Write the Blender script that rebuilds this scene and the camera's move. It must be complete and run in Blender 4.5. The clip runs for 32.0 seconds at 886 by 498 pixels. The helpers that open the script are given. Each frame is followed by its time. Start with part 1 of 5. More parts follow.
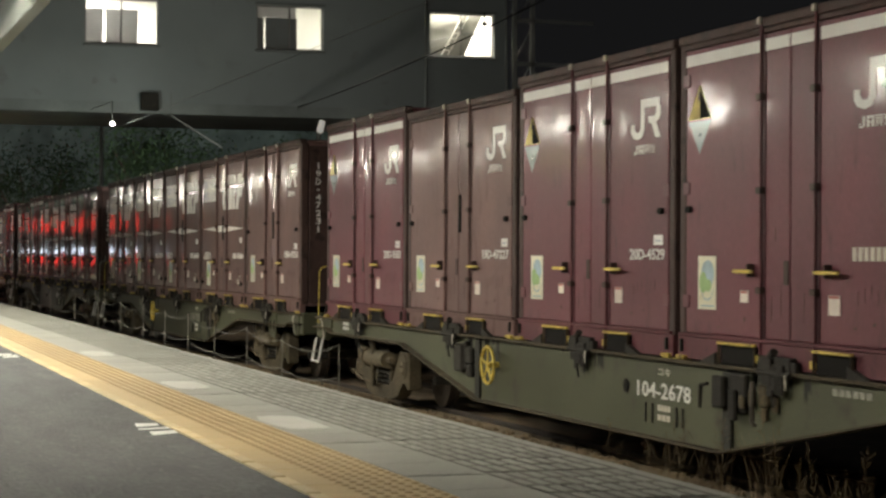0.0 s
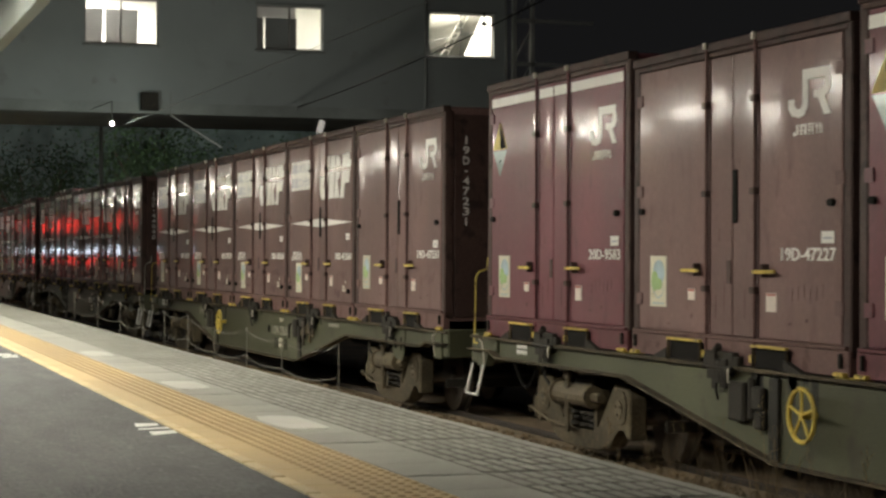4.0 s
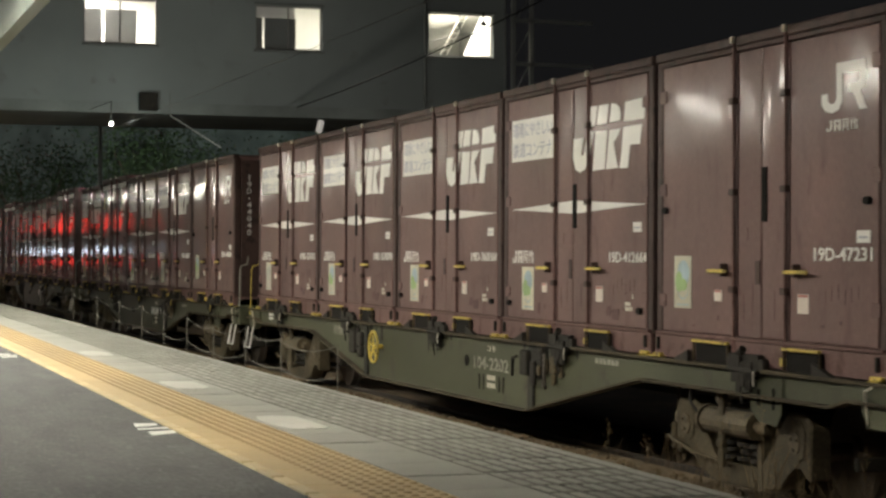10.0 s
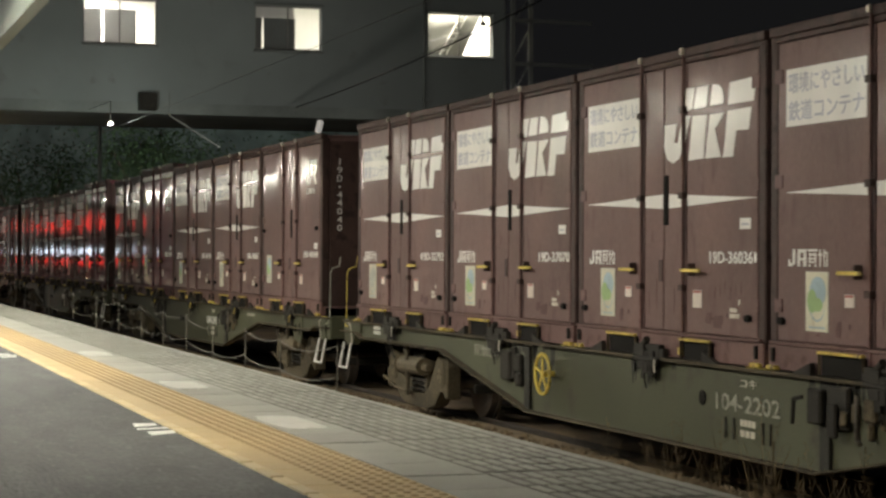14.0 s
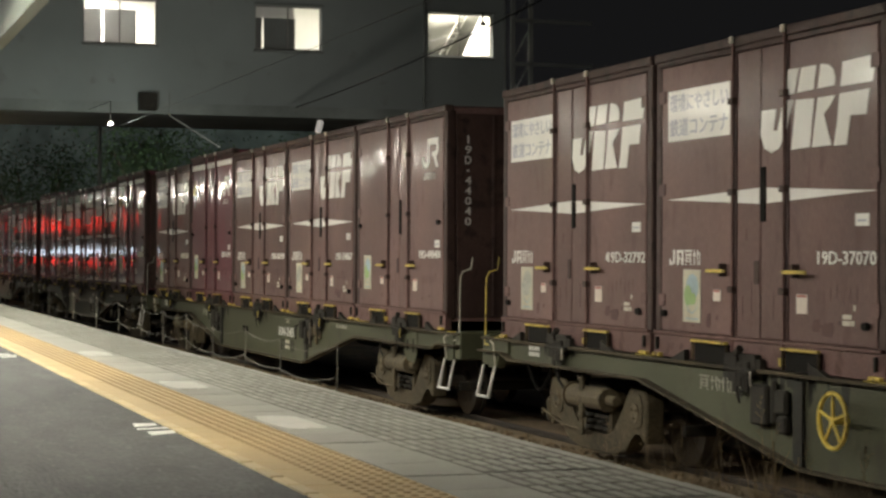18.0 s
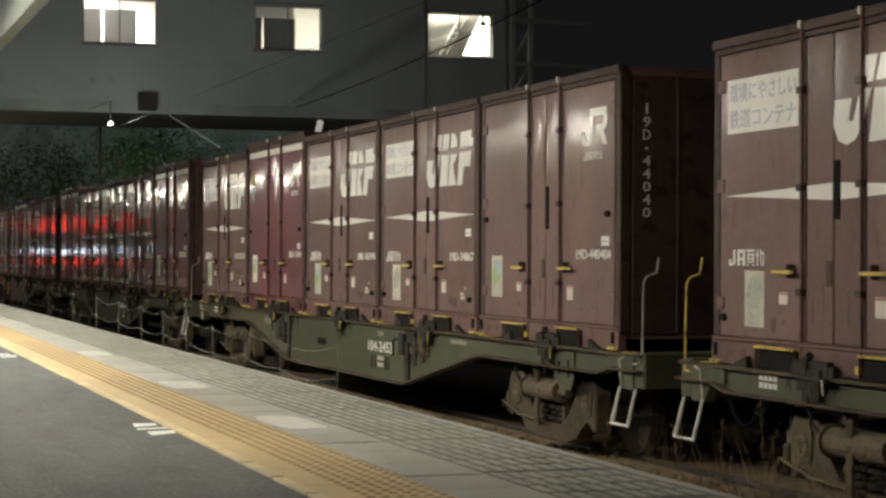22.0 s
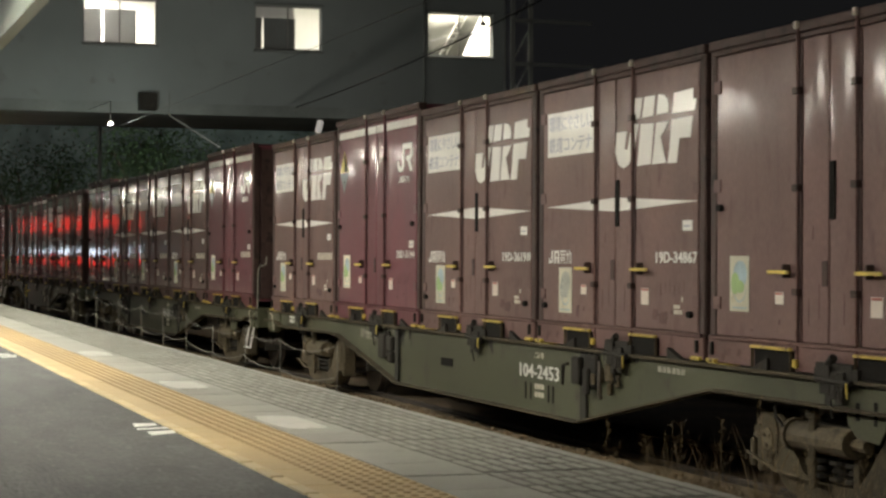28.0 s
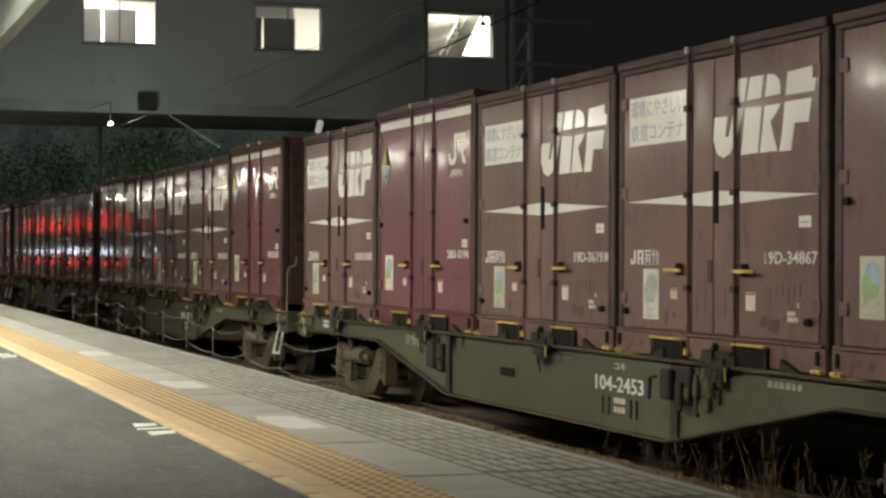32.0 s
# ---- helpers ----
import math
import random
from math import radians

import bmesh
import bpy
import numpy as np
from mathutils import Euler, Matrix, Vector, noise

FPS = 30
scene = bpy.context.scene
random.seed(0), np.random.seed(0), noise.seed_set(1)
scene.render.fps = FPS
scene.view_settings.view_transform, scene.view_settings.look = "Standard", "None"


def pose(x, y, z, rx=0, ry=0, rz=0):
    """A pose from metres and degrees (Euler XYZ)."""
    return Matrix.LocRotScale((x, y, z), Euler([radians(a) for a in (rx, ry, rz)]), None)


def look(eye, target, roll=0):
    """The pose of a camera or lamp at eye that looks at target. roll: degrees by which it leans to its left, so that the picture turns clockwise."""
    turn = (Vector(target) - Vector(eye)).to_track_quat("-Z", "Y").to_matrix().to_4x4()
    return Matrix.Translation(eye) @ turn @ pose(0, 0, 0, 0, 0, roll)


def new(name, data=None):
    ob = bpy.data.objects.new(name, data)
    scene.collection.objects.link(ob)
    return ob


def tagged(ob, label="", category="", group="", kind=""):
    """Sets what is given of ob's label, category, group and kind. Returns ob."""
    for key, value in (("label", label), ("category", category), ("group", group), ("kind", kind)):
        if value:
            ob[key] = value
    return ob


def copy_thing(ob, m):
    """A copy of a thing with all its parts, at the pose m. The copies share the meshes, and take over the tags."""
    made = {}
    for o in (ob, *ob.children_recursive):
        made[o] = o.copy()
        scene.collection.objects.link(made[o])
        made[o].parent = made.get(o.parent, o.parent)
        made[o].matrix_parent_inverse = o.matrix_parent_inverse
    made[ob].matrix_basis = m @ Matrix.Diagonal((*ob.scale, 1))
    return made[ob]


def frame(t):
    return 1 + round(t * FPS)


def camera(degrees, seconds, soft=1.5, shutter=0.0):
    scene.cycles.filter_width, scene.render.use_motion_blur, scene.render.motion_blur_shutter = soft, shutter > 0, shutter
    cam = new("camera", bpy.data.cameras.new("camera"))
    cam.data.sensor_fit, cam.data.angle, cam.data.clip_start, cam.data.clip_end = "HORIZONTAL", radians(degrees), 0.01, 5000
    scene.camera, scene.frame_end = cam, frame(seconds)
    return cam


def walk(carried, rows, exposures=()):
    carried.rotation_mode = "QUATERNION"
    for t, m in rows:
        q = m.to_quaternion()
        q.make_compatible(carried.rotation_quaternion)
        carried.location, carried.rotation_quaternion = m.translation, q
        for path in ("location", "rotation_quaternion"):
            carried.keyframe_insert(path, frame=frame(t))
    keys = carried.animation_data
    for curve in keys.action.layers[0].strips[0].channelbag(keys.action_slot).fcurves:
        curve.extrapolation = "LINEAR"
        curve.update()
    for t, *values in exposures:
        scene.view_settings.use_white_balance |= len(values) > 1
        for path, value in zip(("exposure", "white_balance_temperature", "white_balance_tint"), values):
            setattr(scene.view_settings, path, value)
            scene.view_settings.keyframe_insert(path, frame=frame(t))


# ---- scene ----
# ---- camera ----
FOV = 25.49
EYE = Vector((14.788, -6.802, 1.835))
YAW, PITCH, ROLL = 71.889, 0.242, 0.247


def view(pan):
    """The camera's pose, turned left by pan degrees."""
    a, b = radians(YAW + pan), radians(PITCH)
    way = Vector((-math.sin(a) * math.cos(b), math.cos(a) * math.cos(b), math.sin(b)))
    return look(EYE, EYE + 20 * way, ROLL)


cam = camera(FOV, 32.0, soft=2.6, shutter=0.5)
walk(cam, [(0.0, view(0.05)), (3.4, view(0.048)), (5.6, view(0.018)), (12.2, view(0.015)), (13.2, view(0.0)), (32.0, view(0.0))],
     [(0.0, 0.30), (32.0, 0.30)])

# ---- train timing: seconds and metres along the track ----
RUN = [(0, -33.42), (1, -31.69), (2, -30.02), (3, -28.37), (4, -26.75), (5, -25.12), (6, -23.51), (7, -21.89), (8, -20.34),
       (9, -18.79), (10, -17.28), (11, -15.78), (12, -14.32), (13, -12.87), (14, -11.46), (15, -10.05), (16, -8.66), (17, -7.29),
       (18, -5.95), (19, -4.655), (20, -3.405), (21, -2.21), (22, -1.075), (23, 0.0), (24, 1.01), (25, 1.96), (26, 2.845),
       (27, 3.655), (28, 4.425), (29, 5.125), (30, 5.705), (31, 6.13), (32, 6.383)]

# ---- world and light ----
world = bpy.data.worlds.new("night")
scene.world = world
world.use_nodes = True
world.node_tree.nodes["Background"].inputs[0].default_value = (0.60, 0.60, 0.62, 1)
world.node_tree.nodes["Background"].inputs[1].default_value = 0.0095

LAMP_X = {-66: 40, -58: 16, -50: 16, -42: 18, -35: 36, -28: 80, -22: 100, -17: 170, -12: 205, -6.5: 190, -1.0: 125, 4.5: 22}
LAMP_Y, LAMP_Z = -6.0, 4.20


def strip_lamp(name, place, target, sx, sy, watts, colour):
    data = bpy.data.lights.new(name, "AREA")
    data.shape, data.size, data.size_y, data.energy, data.color = "RECTANGLE", sx, sy, watts, colour
    ob = new(name, data)
    ob.matrix_world = look(place, target)
    return ob


for lx, watts in LAMP_X.items():
    ob = strip_lamp("canopy_light", (lx, LAMP_Y, LAMP_Z - 0.07), (lx, LAMP_Y, 0.9), 1.2, 0.3, watts, (0.97, 0.95, 0.82))
    ob.data.spread = radians(180 if lx > -20 else 76)     # narrow spread added on far lamps, to leave the far containers dark
for wy, watts in ((1.6, 420), (6.4, 36), (11.6, 300)):
    strip_lamp("office_light", (-43.2, wy, 9.7), (-43.2, wy, 7.0), 1.2, 1.2, watts, (1.0, 0.96, 0.88))
# extra lamp added inside the window to brighten the partition's near face
strip_lamp("stair_light", (-40.36, 11.4, 9.7), (-40.42, 11.4, 7.0), 1.6, 0.12, 150, (1.0, 0.93, 0.8))

strip_lamp("flood_light", (-27.15, 3.99, 4.75), (-40, 0.5, 8.2), 0.3, 0.3, 172, (1.0, 0.95, 0.85))
# unseen lamp added to light the end trees for green reflections
strip_lamp("end_light", (-86.0, -5.2, 7.0), (-90.0, -12.0, 4.5), 2.4, 0.6, 900, (0.92, 1.0, 0.90))
# unseen lamp added behind the station to lift the dark trees
strip_lamp("forecourt_light", (-54.0, 3.0, 9.2), (-62.0, 3.0, 3.0), 1.2, 0.5, 200, (0.88, 1.0, 0.90))
globe_light = bpy.data.lights.new("globe_light", "POINT")
globe_light.energy, globe_light.shadow_soft_size, globe_light.color = 130, 0.12, (0.9, 1.0, 0.92)
new("globe_light", globe_light).location = (-35.85, 0.75, 5.12)


# ---- materials ----
def mat(name, base, rough=0.6, metal=0.0, vary=0.25, scale=6.0, bump=0.15, fine=60.0, spec=0.5, stain=None, coat=0.0, stretch=(1, 1, 1), tint=0.0):
    """Paint or stone: colour with two scales of variation, fine relief, and stains of another colour."""
    m = bpy.data.materials.new(name)
    m.use_nodes = True
    nt = m.node_tree
    b = nt.nodes["Principled BSDF"]
    tc = nt.nodes.new("ShaderNodeTexCoord")
    mp = nt.nodes.new("ShaderNodeMapping")
    mp.inputs["Scale"].default_value = stretch
    nt.links.new(tc.outputs["Object"], mp.inputs[0])
    big, small = nt.nodes.new("ShaderNodeTexNoise"), nt.nodes.new("ShaderNodeTexNoise")
    big.inputs["Scale"].default_value, small.inputs["Scale"].default_value = scale * 0.2, fine
    big.inputs["Detail"].default_value, small.inputs["Detail"].default_value = 5, 3
    for n in (big, small):
        nt.links.new(mp.outputs[0], n.inputs["Vector"])
    c = Vector(base)
    ramp = nt.nodes.new("ShaderNodeValToRGB")
    ramp.color_ramp.elements[0].position, ramp.color_ramp.elements[1].position = 0.3, 0.7
    ramp.color_ramp.elements[0].color = (*(c * (1 - vary)), 1)
    ramp.color_ramp.elements[1].color = (*(c * (1 + vary)), 1)
    nt.links.new(big.outputs["Fac"], ramp.inputs[0])
    mix = nt.nodes.new("ShaderNodeMixRGB")
    mix.blend_type, mix.inputs[0].default_value = "OVERLAY", min(0.9, vary * 1.6)
    nt.links.new(ramp.outputs[0], mix.inputs[1])
    nt.links.new(small.outputs["Fac"], mix.inputs[2])
    out = mix.outputs[0]
    if stain:
        spot = nt.nodes.new("ShaderNodeTexNoise")
        spot.inputs["Scale"].default_value, spot.inputs["Detail"].default_value = scale, 8
        nt.links.new(mp.outputs[0], spot.inputs["Vector"])
        cut = nt.nodes.new("ShaderNodeValToRGB")
        cut.color_ramp.elements[0].position, cut.color_ramp.elements[1].position = stain[1], stain[1] + 0.14
        nt.links.new(spot.outputs["Fac"], cut.inputs[0])
        over = nt.nodes.new("ShaderNodeMixRGB")
        over.inputs[2].default_value = (*stain[0], 1)
        nt.links.new(cut.outputs[0], over.inputs[0])
        nt.links.new(out, over.inputs[1])
        out = over.outputs[0]
    if tint:
        info = nt.nodes.new("ShaderNodeObjectInfo")
        hsv = nt.nodes.new("ShaderNodeHueSaturation")
        rng = nt.nodes.new("ShaderNodeMapRange")
        rng.inputs["To Min"].default_value, rng.inputs["To Max"].default_value = 1 - tint, 1 + tint
        nt.links.new(info.outputs["Random"], rng.inputs["Value"])
        nt.links.new(rng.outputs[0], hsv.inputs["Value"])
        nt.links.new(out, hsv.inputs["Color"])
        out = hsv.outputs[0]
    nt.links.new(out, b.inputs["Base Color"])
    rr = nt.nodes.new("ShaderNodeMapRange")
    rr.inputs["To Min"].default_value, rr.inputs["To Max"].default_value = max(0.03, rough - 0.12), min(1, rough + 0.12)
    nt.links.new(big.outputs["Fac"], rr.inputs["Value"])
    nt.links.new(rr.outputs[0], b.inputs["Roughness"])
    b.inputs["Metallic"].default_value = metal
    b.inputs["Specular IOR Level"].default_value = spec
    b.inputs["Coat Weight"].default_value = coat
    b.inputs["Coat Roughness"].default_value = 0.12
    if bump:
        bp = nt.nodes.new("ShaderNodeBump")
        bp.inputs["Strength"].default_value, bp.inputs["Distance"].default_value = bump, 0.01
        nt.links.new(small.outputs["Fac"], bp.inputs["Height"])
        nt.links.new(bp.outputs[0], b.inputs["Normal"])
    return m


def glow(name, colour, strength):
    m = bpy.data.materials.new(name)
    m.use_nodes = True
    b = m.node_tree.nodes["Principled BSDF"]
    b.inputs["Base Color"].default_value = (*colour, 1)
    b.inputs["Emission Color"].default_value = (*colour, 1)
    b.inputs["Emission Strength"].default_value = strength
    return m


def panel_paint(name, base, rough, wave, stain, coat, gloss, spec, dull=0.0):
    """Container paint: each sheet a little pillowed and dented, rain streaks, gloss that differs from panel to panel."""
    m = mat(name, base, rough, 0, 0.17, 4.5, 0.0, 38, spec, stain, coat, stretch=(1.3, 1.3, 0.5), tint=0.13)
    nt = m.node_tree
    b = nt.nodes["Principled BSDF"]
    tc = next(n for n in nt.nodes if n.bl_idname == "ShaderNodeTexCoord")

    def math_node(op, *values):
        n = nt.nodes.new("ShaderNodeMath")
        n.operation = op
        for k, v in enumerate(values):
            if isinstance(v, (int, float)):
                n.inputs[k].default_value = v
            else:
                nt.links.new(v, n.inputs[k])
        return n.outputs[0]

    chance = nt.nodes.new("ShaderNodeObjectInfo").outputs["Random"]
    add = nt.nodes.new("ShaderNodeVectorMath")
    nt.links.new(tc.outputs["Object"], add.inputs[0])
    nt.links.new(math_node("MULTIPLY", chance, 40.0), add.inputs[1])

    def ripple(stretch, scale, detail):
        mp = nt.nodes.new("ShaderNodeMapping")
        mp.inputs["Scale"].default_value = stretch
        nt.links.new(add.outputs[0], mp.inputs[0])
        n = nt.nodes.new("ShaderNodeTexNoise")
        n.inputs["Scale"].default_value, n.inputs["Detail"].default_value = scale, detail
        nt.links.new(mp.outputs[0], n.inputs["Vector"])
        return n.outputs["Fac"]

    dent = ripple((1.6, 1.6, 1.1), 1.7, 1.0)
    crease = ripple((1.0, 1.0, 0.22), 5.0, 1.0)
    # the sheet bulges out or sinks in between its welded rims
    at = nt.nodes.new("ShaderNodeSeparateXYZ")
    nt.links.new(tc.outputs["Generated"], at.inputs[0])
    u = math_node("SUBTRACT", at.outputs["X"], 0.5)
    v = math_node("SUBTRACT", at.outputs["Z"], 0.5)
    pillow = math_node("ADD", math_node("MULTIPLY", u, u), math_node("MULTIPLY", v, v))
    lift = math_node("MULTIPLY", pillow, math_node("SUBTRACT", 1.5, math_node("MULTIPLY", chance, 6.0)))
    height = math_node("ADD", math_node("ADD", dent, math_node("MULTIPLY", crease, 0.16)), lift)
    bp = nt.nodes.new("ShaderNodeBump")
    bp.inputs["Strength"].default_value, bp.inputs["Distance"].default_value = wave, 0.03
    nt.links.new(height, bp.inputs["Height"])
    nt.links.new(bp.outputs[0], b.inputs["Normal"])
    nt.links.new(bp.outputs[0], b.inputs["Coat Normal"])
    b.inputs["Coat Roughness"].default_value = gloss
    if dull:
        # chalky seen square on, glossy at a grazing angle
        slant = nt.nodes.new("ShaderNodeLayerWeight").outputs["Facing"]
        for socket, lo, hi in (("Coat Weight", dull, 1.0), ("Coat Roughness", gloss, gloss * 0.5)):
            r = nt.nodes.new("ShaderNodeMapRange")
            r.inputs["From Min"].default_value, r.inputs["From Max"].default_value = 0.66, 0.88
            r.inputs["To Min"].default_value, r.inputs["To Max"].default_value = lo, hi
            nt.links.new(slant, r.inputs["Value"])
            nt.links.new(r.outputs[0], b.inputs[socket])
    return m


M = {}
M["old"] = panel_paint("faded_brown_paint", (0.169, 0.106, 0.096), 0.62, 0.30, ((0.138, 0.081, 0.073), 0.56), 0.3, 0.17, 0.2, dull=0.11)
M["mid"] = panel_paint("satin_brown_paint", (0.170, 0.103, 0.094), 0.58, 0.30, ((0.138, 0.079, 0.072), 0.56), 0.4, 0.14, 0.22, dull=0.20)
M["deep"] = panel_paint("maroon_paint", (0.150, 0.050, 0.061), 0.5, 0.24, ((0.095, 0.036, 0.044), 0.60), 0.8, 0.12, 0.25, dull=0.22)
M["old_trim"] = mat("faded_brown_trim_paint", (0.150, 0.086, 0.077), 0.55, 0, 0.27, 6, 0.1, spec=0.25, stain=((0.09, 0.045, 0.036), 0.56), tint=0.1)
M["deep_trim"] = mat("maroon_trim_paint", (0.125, 0.043, 0.050), 0.45, 0, 0.25, 6, 0.1, spec=0.3, stain=((0.08, 0.03, 0.036), 0.60), tint=0.1)
# rubber black; also painted in for dark openings such as the fork pockets
M["seal"] = mat("black_rubber_and_shade", (0.014, 0.0125, 0.011), 0.9, 0, 0.2, 5, 0.1, spec=0.12)
# frame brown; its dark tone also paints shade onto the end walls
M["frame"] = mat("brown_frame_and_end_shade_paint", (0.064, 0.038, 0.033), 0.6, 0, 0.3, 6, 0.1, spec=0.25, stain=((0.032, 0.021, 0.017), 0.54), tint=0.15)
M["white"] = mat("white_marking", (0.80, 0.79, 0.75), 0.5, 0, 0.1, 8, 0.0, stain=((0.45, 0.40, 0.35), 0.68), coat=0.08)
M["cream"] = mat("aged_white_marking", (0.60, 0.56, 0.47), 0.5, 0, 0.12, 6, 0.0, stain=((0.36, 0.28, 0.23), 0.62))
M["worn"] = mat("worn_white_marking", (0.34, 0.33, 0.27), 0.6, 0, 0.3, 10, 0.0, stain=((0.12, 0.125, 0.10), 0.52))
M["blue"] = mat("faded_blue_print", (0.46, 0.47, 0.53), 0.6, 0, 0.2, 8, 0.0)
M["green"] = mat("green_print", (0.32, 0.48, 0.19), 0.5, 0, 0.15, 20, 0.0)
M["faded"] = mat("bleached_print", (0.50, 0.52, 0.46), 0.6, 0, 0.3, 9, 0.0, stain=((0.26, 0.30, 0.27), 0.55))
M["sky"] = mat("blue_print", (0.36, 0.48, 0.53), 0.5, 0, 0.2, 20, 0.0)
M["pink"] = mat("pale_label", (0.70, 0.63, 0.56), 0.6, 0, 0.15, 20, 0.0)
M["red"] = mat("red_print", (0.42, 0.12, 0.10), 0.6, 0, 0.2, 20, 0.0)
M["teal"] = mat("dull_teal_print", (0.085, 0.115, 0.12), 0.3, 0, 0.25, 10, 0.0, coat=0.5)
M["sticker"] = mat("yellowed_sticker_film", (0.66, 0.64, 0.50), 0.5, 0, 0.2, 5, 0.0, stain=((0.48, 0.43, 0.29), 0.58), tint=0.22)
M["yellow"] = mat("worn_yellow_paint", (0.58, 0.44, 0.08), 0.55, 0, 0.3, 12, 0.15, stain=((0.12, 0.075, 0.035), 0.57))
M["grey_sill"] = mat("grey_green_wagon_paint", (0.073, 0.076, 0.044), 0.5, 0, 0.28, 3, 0.08, spec=0.35, stain=((0.052, 0.046, 0.033), 0.58), tint=0.1)
M["dark"] = mat("dark_greasy_steel", (0.027, 0.024, 0.019), 0.75, 0.0, 0.35, 8, 0.3, spec=0.25, stain=((0.05, 0.041, 0.030), 0.6))
M["rust"] = mat("brake_dust_steel", (0.098, 0.076, 0.043), 0.8, 0.0, 0.4, 9, 0.6, 40, stain=((0.040, 0.032, 0.020), 0.54))
# cast steel in a darker brown than the brake-dust steel
M["cast"] = mat("dark_cast_steel", (0.066, 0.053, 0.032), 0.85, 0, 0.4, 9, 0.6, 40, spec=0.3, stain=((0.105, 0.083, 0.050), 0.57))
M["steel"] = mat("worn_wheel_steel", (0.16, 0.14, 0.12), 0.4, 0.8, 0.3, 8, 0.2)
M["grime"] = mat("grease_runs", (0.024, 0.023, 0.018), 0.65, 0, 0.4, 14, 0.2, spec=0.3, stain=((0.045, 0.043, 0.031), 0.58))
M["rail"] = mat("rusty_rail", (0.035, 0.026, 0.02), 0.85, 0.0, 0.3, 10, 0.3)
M["asphalt"] = mat("platform_asphalt", (0.066, 0.067, 0.064), 0.9, 0, 0.42, 22, 1.0, 46, stain=((0.115, 0.116, 0.112), 0.58), stretch=(0.3, 1, 1))
M["concrete"] = mat("pale_concrete_slab", (0.29, 0.285, 0.25), 0.8, 0, 0.2, 5, 0.3, 90, stain=((0.19, 0.18, 0.16), 0.6), tint=0.08)
M["paver"] = mat("grey_paver", (0.275, 0.27, 0.232), 0.75, 0, 0.2, 6, 0.3, 90, stain=((0.17, 0.16, 0.14), 0.62), tint=0.16)
M["mortar"] = mat("pale_mortar", (0.42, 0.41, 0.38), 0.8, 0, 0.15, 6, 0.2, 80)
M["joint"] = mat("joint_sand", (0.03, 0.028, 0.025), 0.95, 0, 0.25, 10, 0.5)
M["tactile"] = mat("yellow_tactile_block", (0.48, 0.345, 0.16), 0.6, 0, 0.15, 6, 0.2, 90, stain=((0.36, 0.26, 0.13), 0.62), tint=0.08)
# studs in a darker yellow than their blocks
M["stud"] = mat("dark_tactile_stud", (0.27, 0.18, 0.075), 0.7, 0, 0.2, 6, 0.2, 90)
M["line"] = mat("pale_yellow_block", (0.57, 0.45, 0.25), 0.65, 0, 0.12, 8, 0.2, stain=((0.35, 0.26, 0.13), 0.60), tint=0.16)
M["ballast"] = mat("dirty_ballast", (0.17, 0.122, 0.072), 0.95, 0, 0.4, 5, 1.0, 24, stain=((0.085, 0.072, 0.045), 0.55))
M["dry"] = mat("dry_grass", (0.17, 0.125, 0.065), 0.8, 0, 0.3, 5, 0.0, tint=0.3)
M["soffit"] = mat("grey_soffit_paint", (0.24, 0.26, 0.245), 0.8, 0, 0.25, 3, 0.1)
# shade of the grooves put into a darker colour, since the relief barely shows
M["groove"] = mat("shaded_groove_concrete", (0.115, 0.11, 0.094), 0.85, 0, 0.25, 6, 0.4, 60, stain=((0.07, 0.066, 0.056), 0.6), tint=0.14)
M["scuff"] = mat("rust_scuff", (0.115, 0.060, 0.055), 0.8, 0, 0.3, 12, 0.1)
M["wall"] = mat("grey_cladding", (0.26, 0.285, 0.275), 0.75, 0, 0.12, 2, 0.1, stain=((0.21, 0.215, 0.20), 0.62))
M["beam"] = mat("painted_steel_beam", (0.20, 0.21, 0.20), 0.6, 0, 0.2, 3, 0.1)
M["roof"] = mat("canopy_sheet", (0.185, 0.21, 0.19), 0.6, 0, 0.15, 3, 0.1)
M["frost"] = mat("frosted_pane", (0.56, 0.55, 0.53), 0.6, 0, 0.08, 6, 0.0)
M["frost"].node_tree.nodes["Principled BSDF"].inputs["Transmission Weight"].default_value = 0.25
M["sign_glow"] = glow("lit_yellow_sign", (0.75, 0.78, 0.12), 0.95)
M["room"] = mat("white_room_wall", (0.80, 0.78, 0.72), 0.8, 0, 0.06, 3, 0.0)
M["alu"] = mat("aluminium_frame", (0.30, 0.29, 0.27), 0.4, 0.6, 0.15, 6, 0.05)
M["rope"] = mat("weathered_pale_rope", (0.15, 0.14, 0.115), 0.8, 0, 0.35, 30, 0.3)
M["leaf"] = mat("night_foliage", (0.06, 0.10, 0.04), 0.7, 0, 0.3, 5, 0.0, tint=0.35)
M["bark"] = mat("bark", (0.08, 0.06, 0.045), 0.9, 0, 0.3, 8, 0.6)
M["tube"] = glow("lit_tube", (1.0, 0.93, 0.79), 140)
M["red_glow"] = glow("lit_red_front", (1.0, 0.03, 0.02), 1.6)
M["white_glow"] = glow("lit_window_front", (0.75, 0.85, 1.0), 3.2)
# slope given its own emission, in place of the haze below the station
M["slope"] = mat("glowing_night_slope", (0.060, 0.078, 0.068), 0.9, 0, 0.4, 1.2, 0.0, 0.8)
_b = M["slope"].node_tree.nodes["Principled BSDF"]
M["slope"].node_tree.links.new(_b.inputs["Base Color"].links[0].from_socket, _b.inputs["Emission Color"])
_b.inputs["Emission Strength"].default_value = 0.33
M["globe"] = glow("lit_lamp_globe", (1.0, 0.95, 0.85), 0.25)


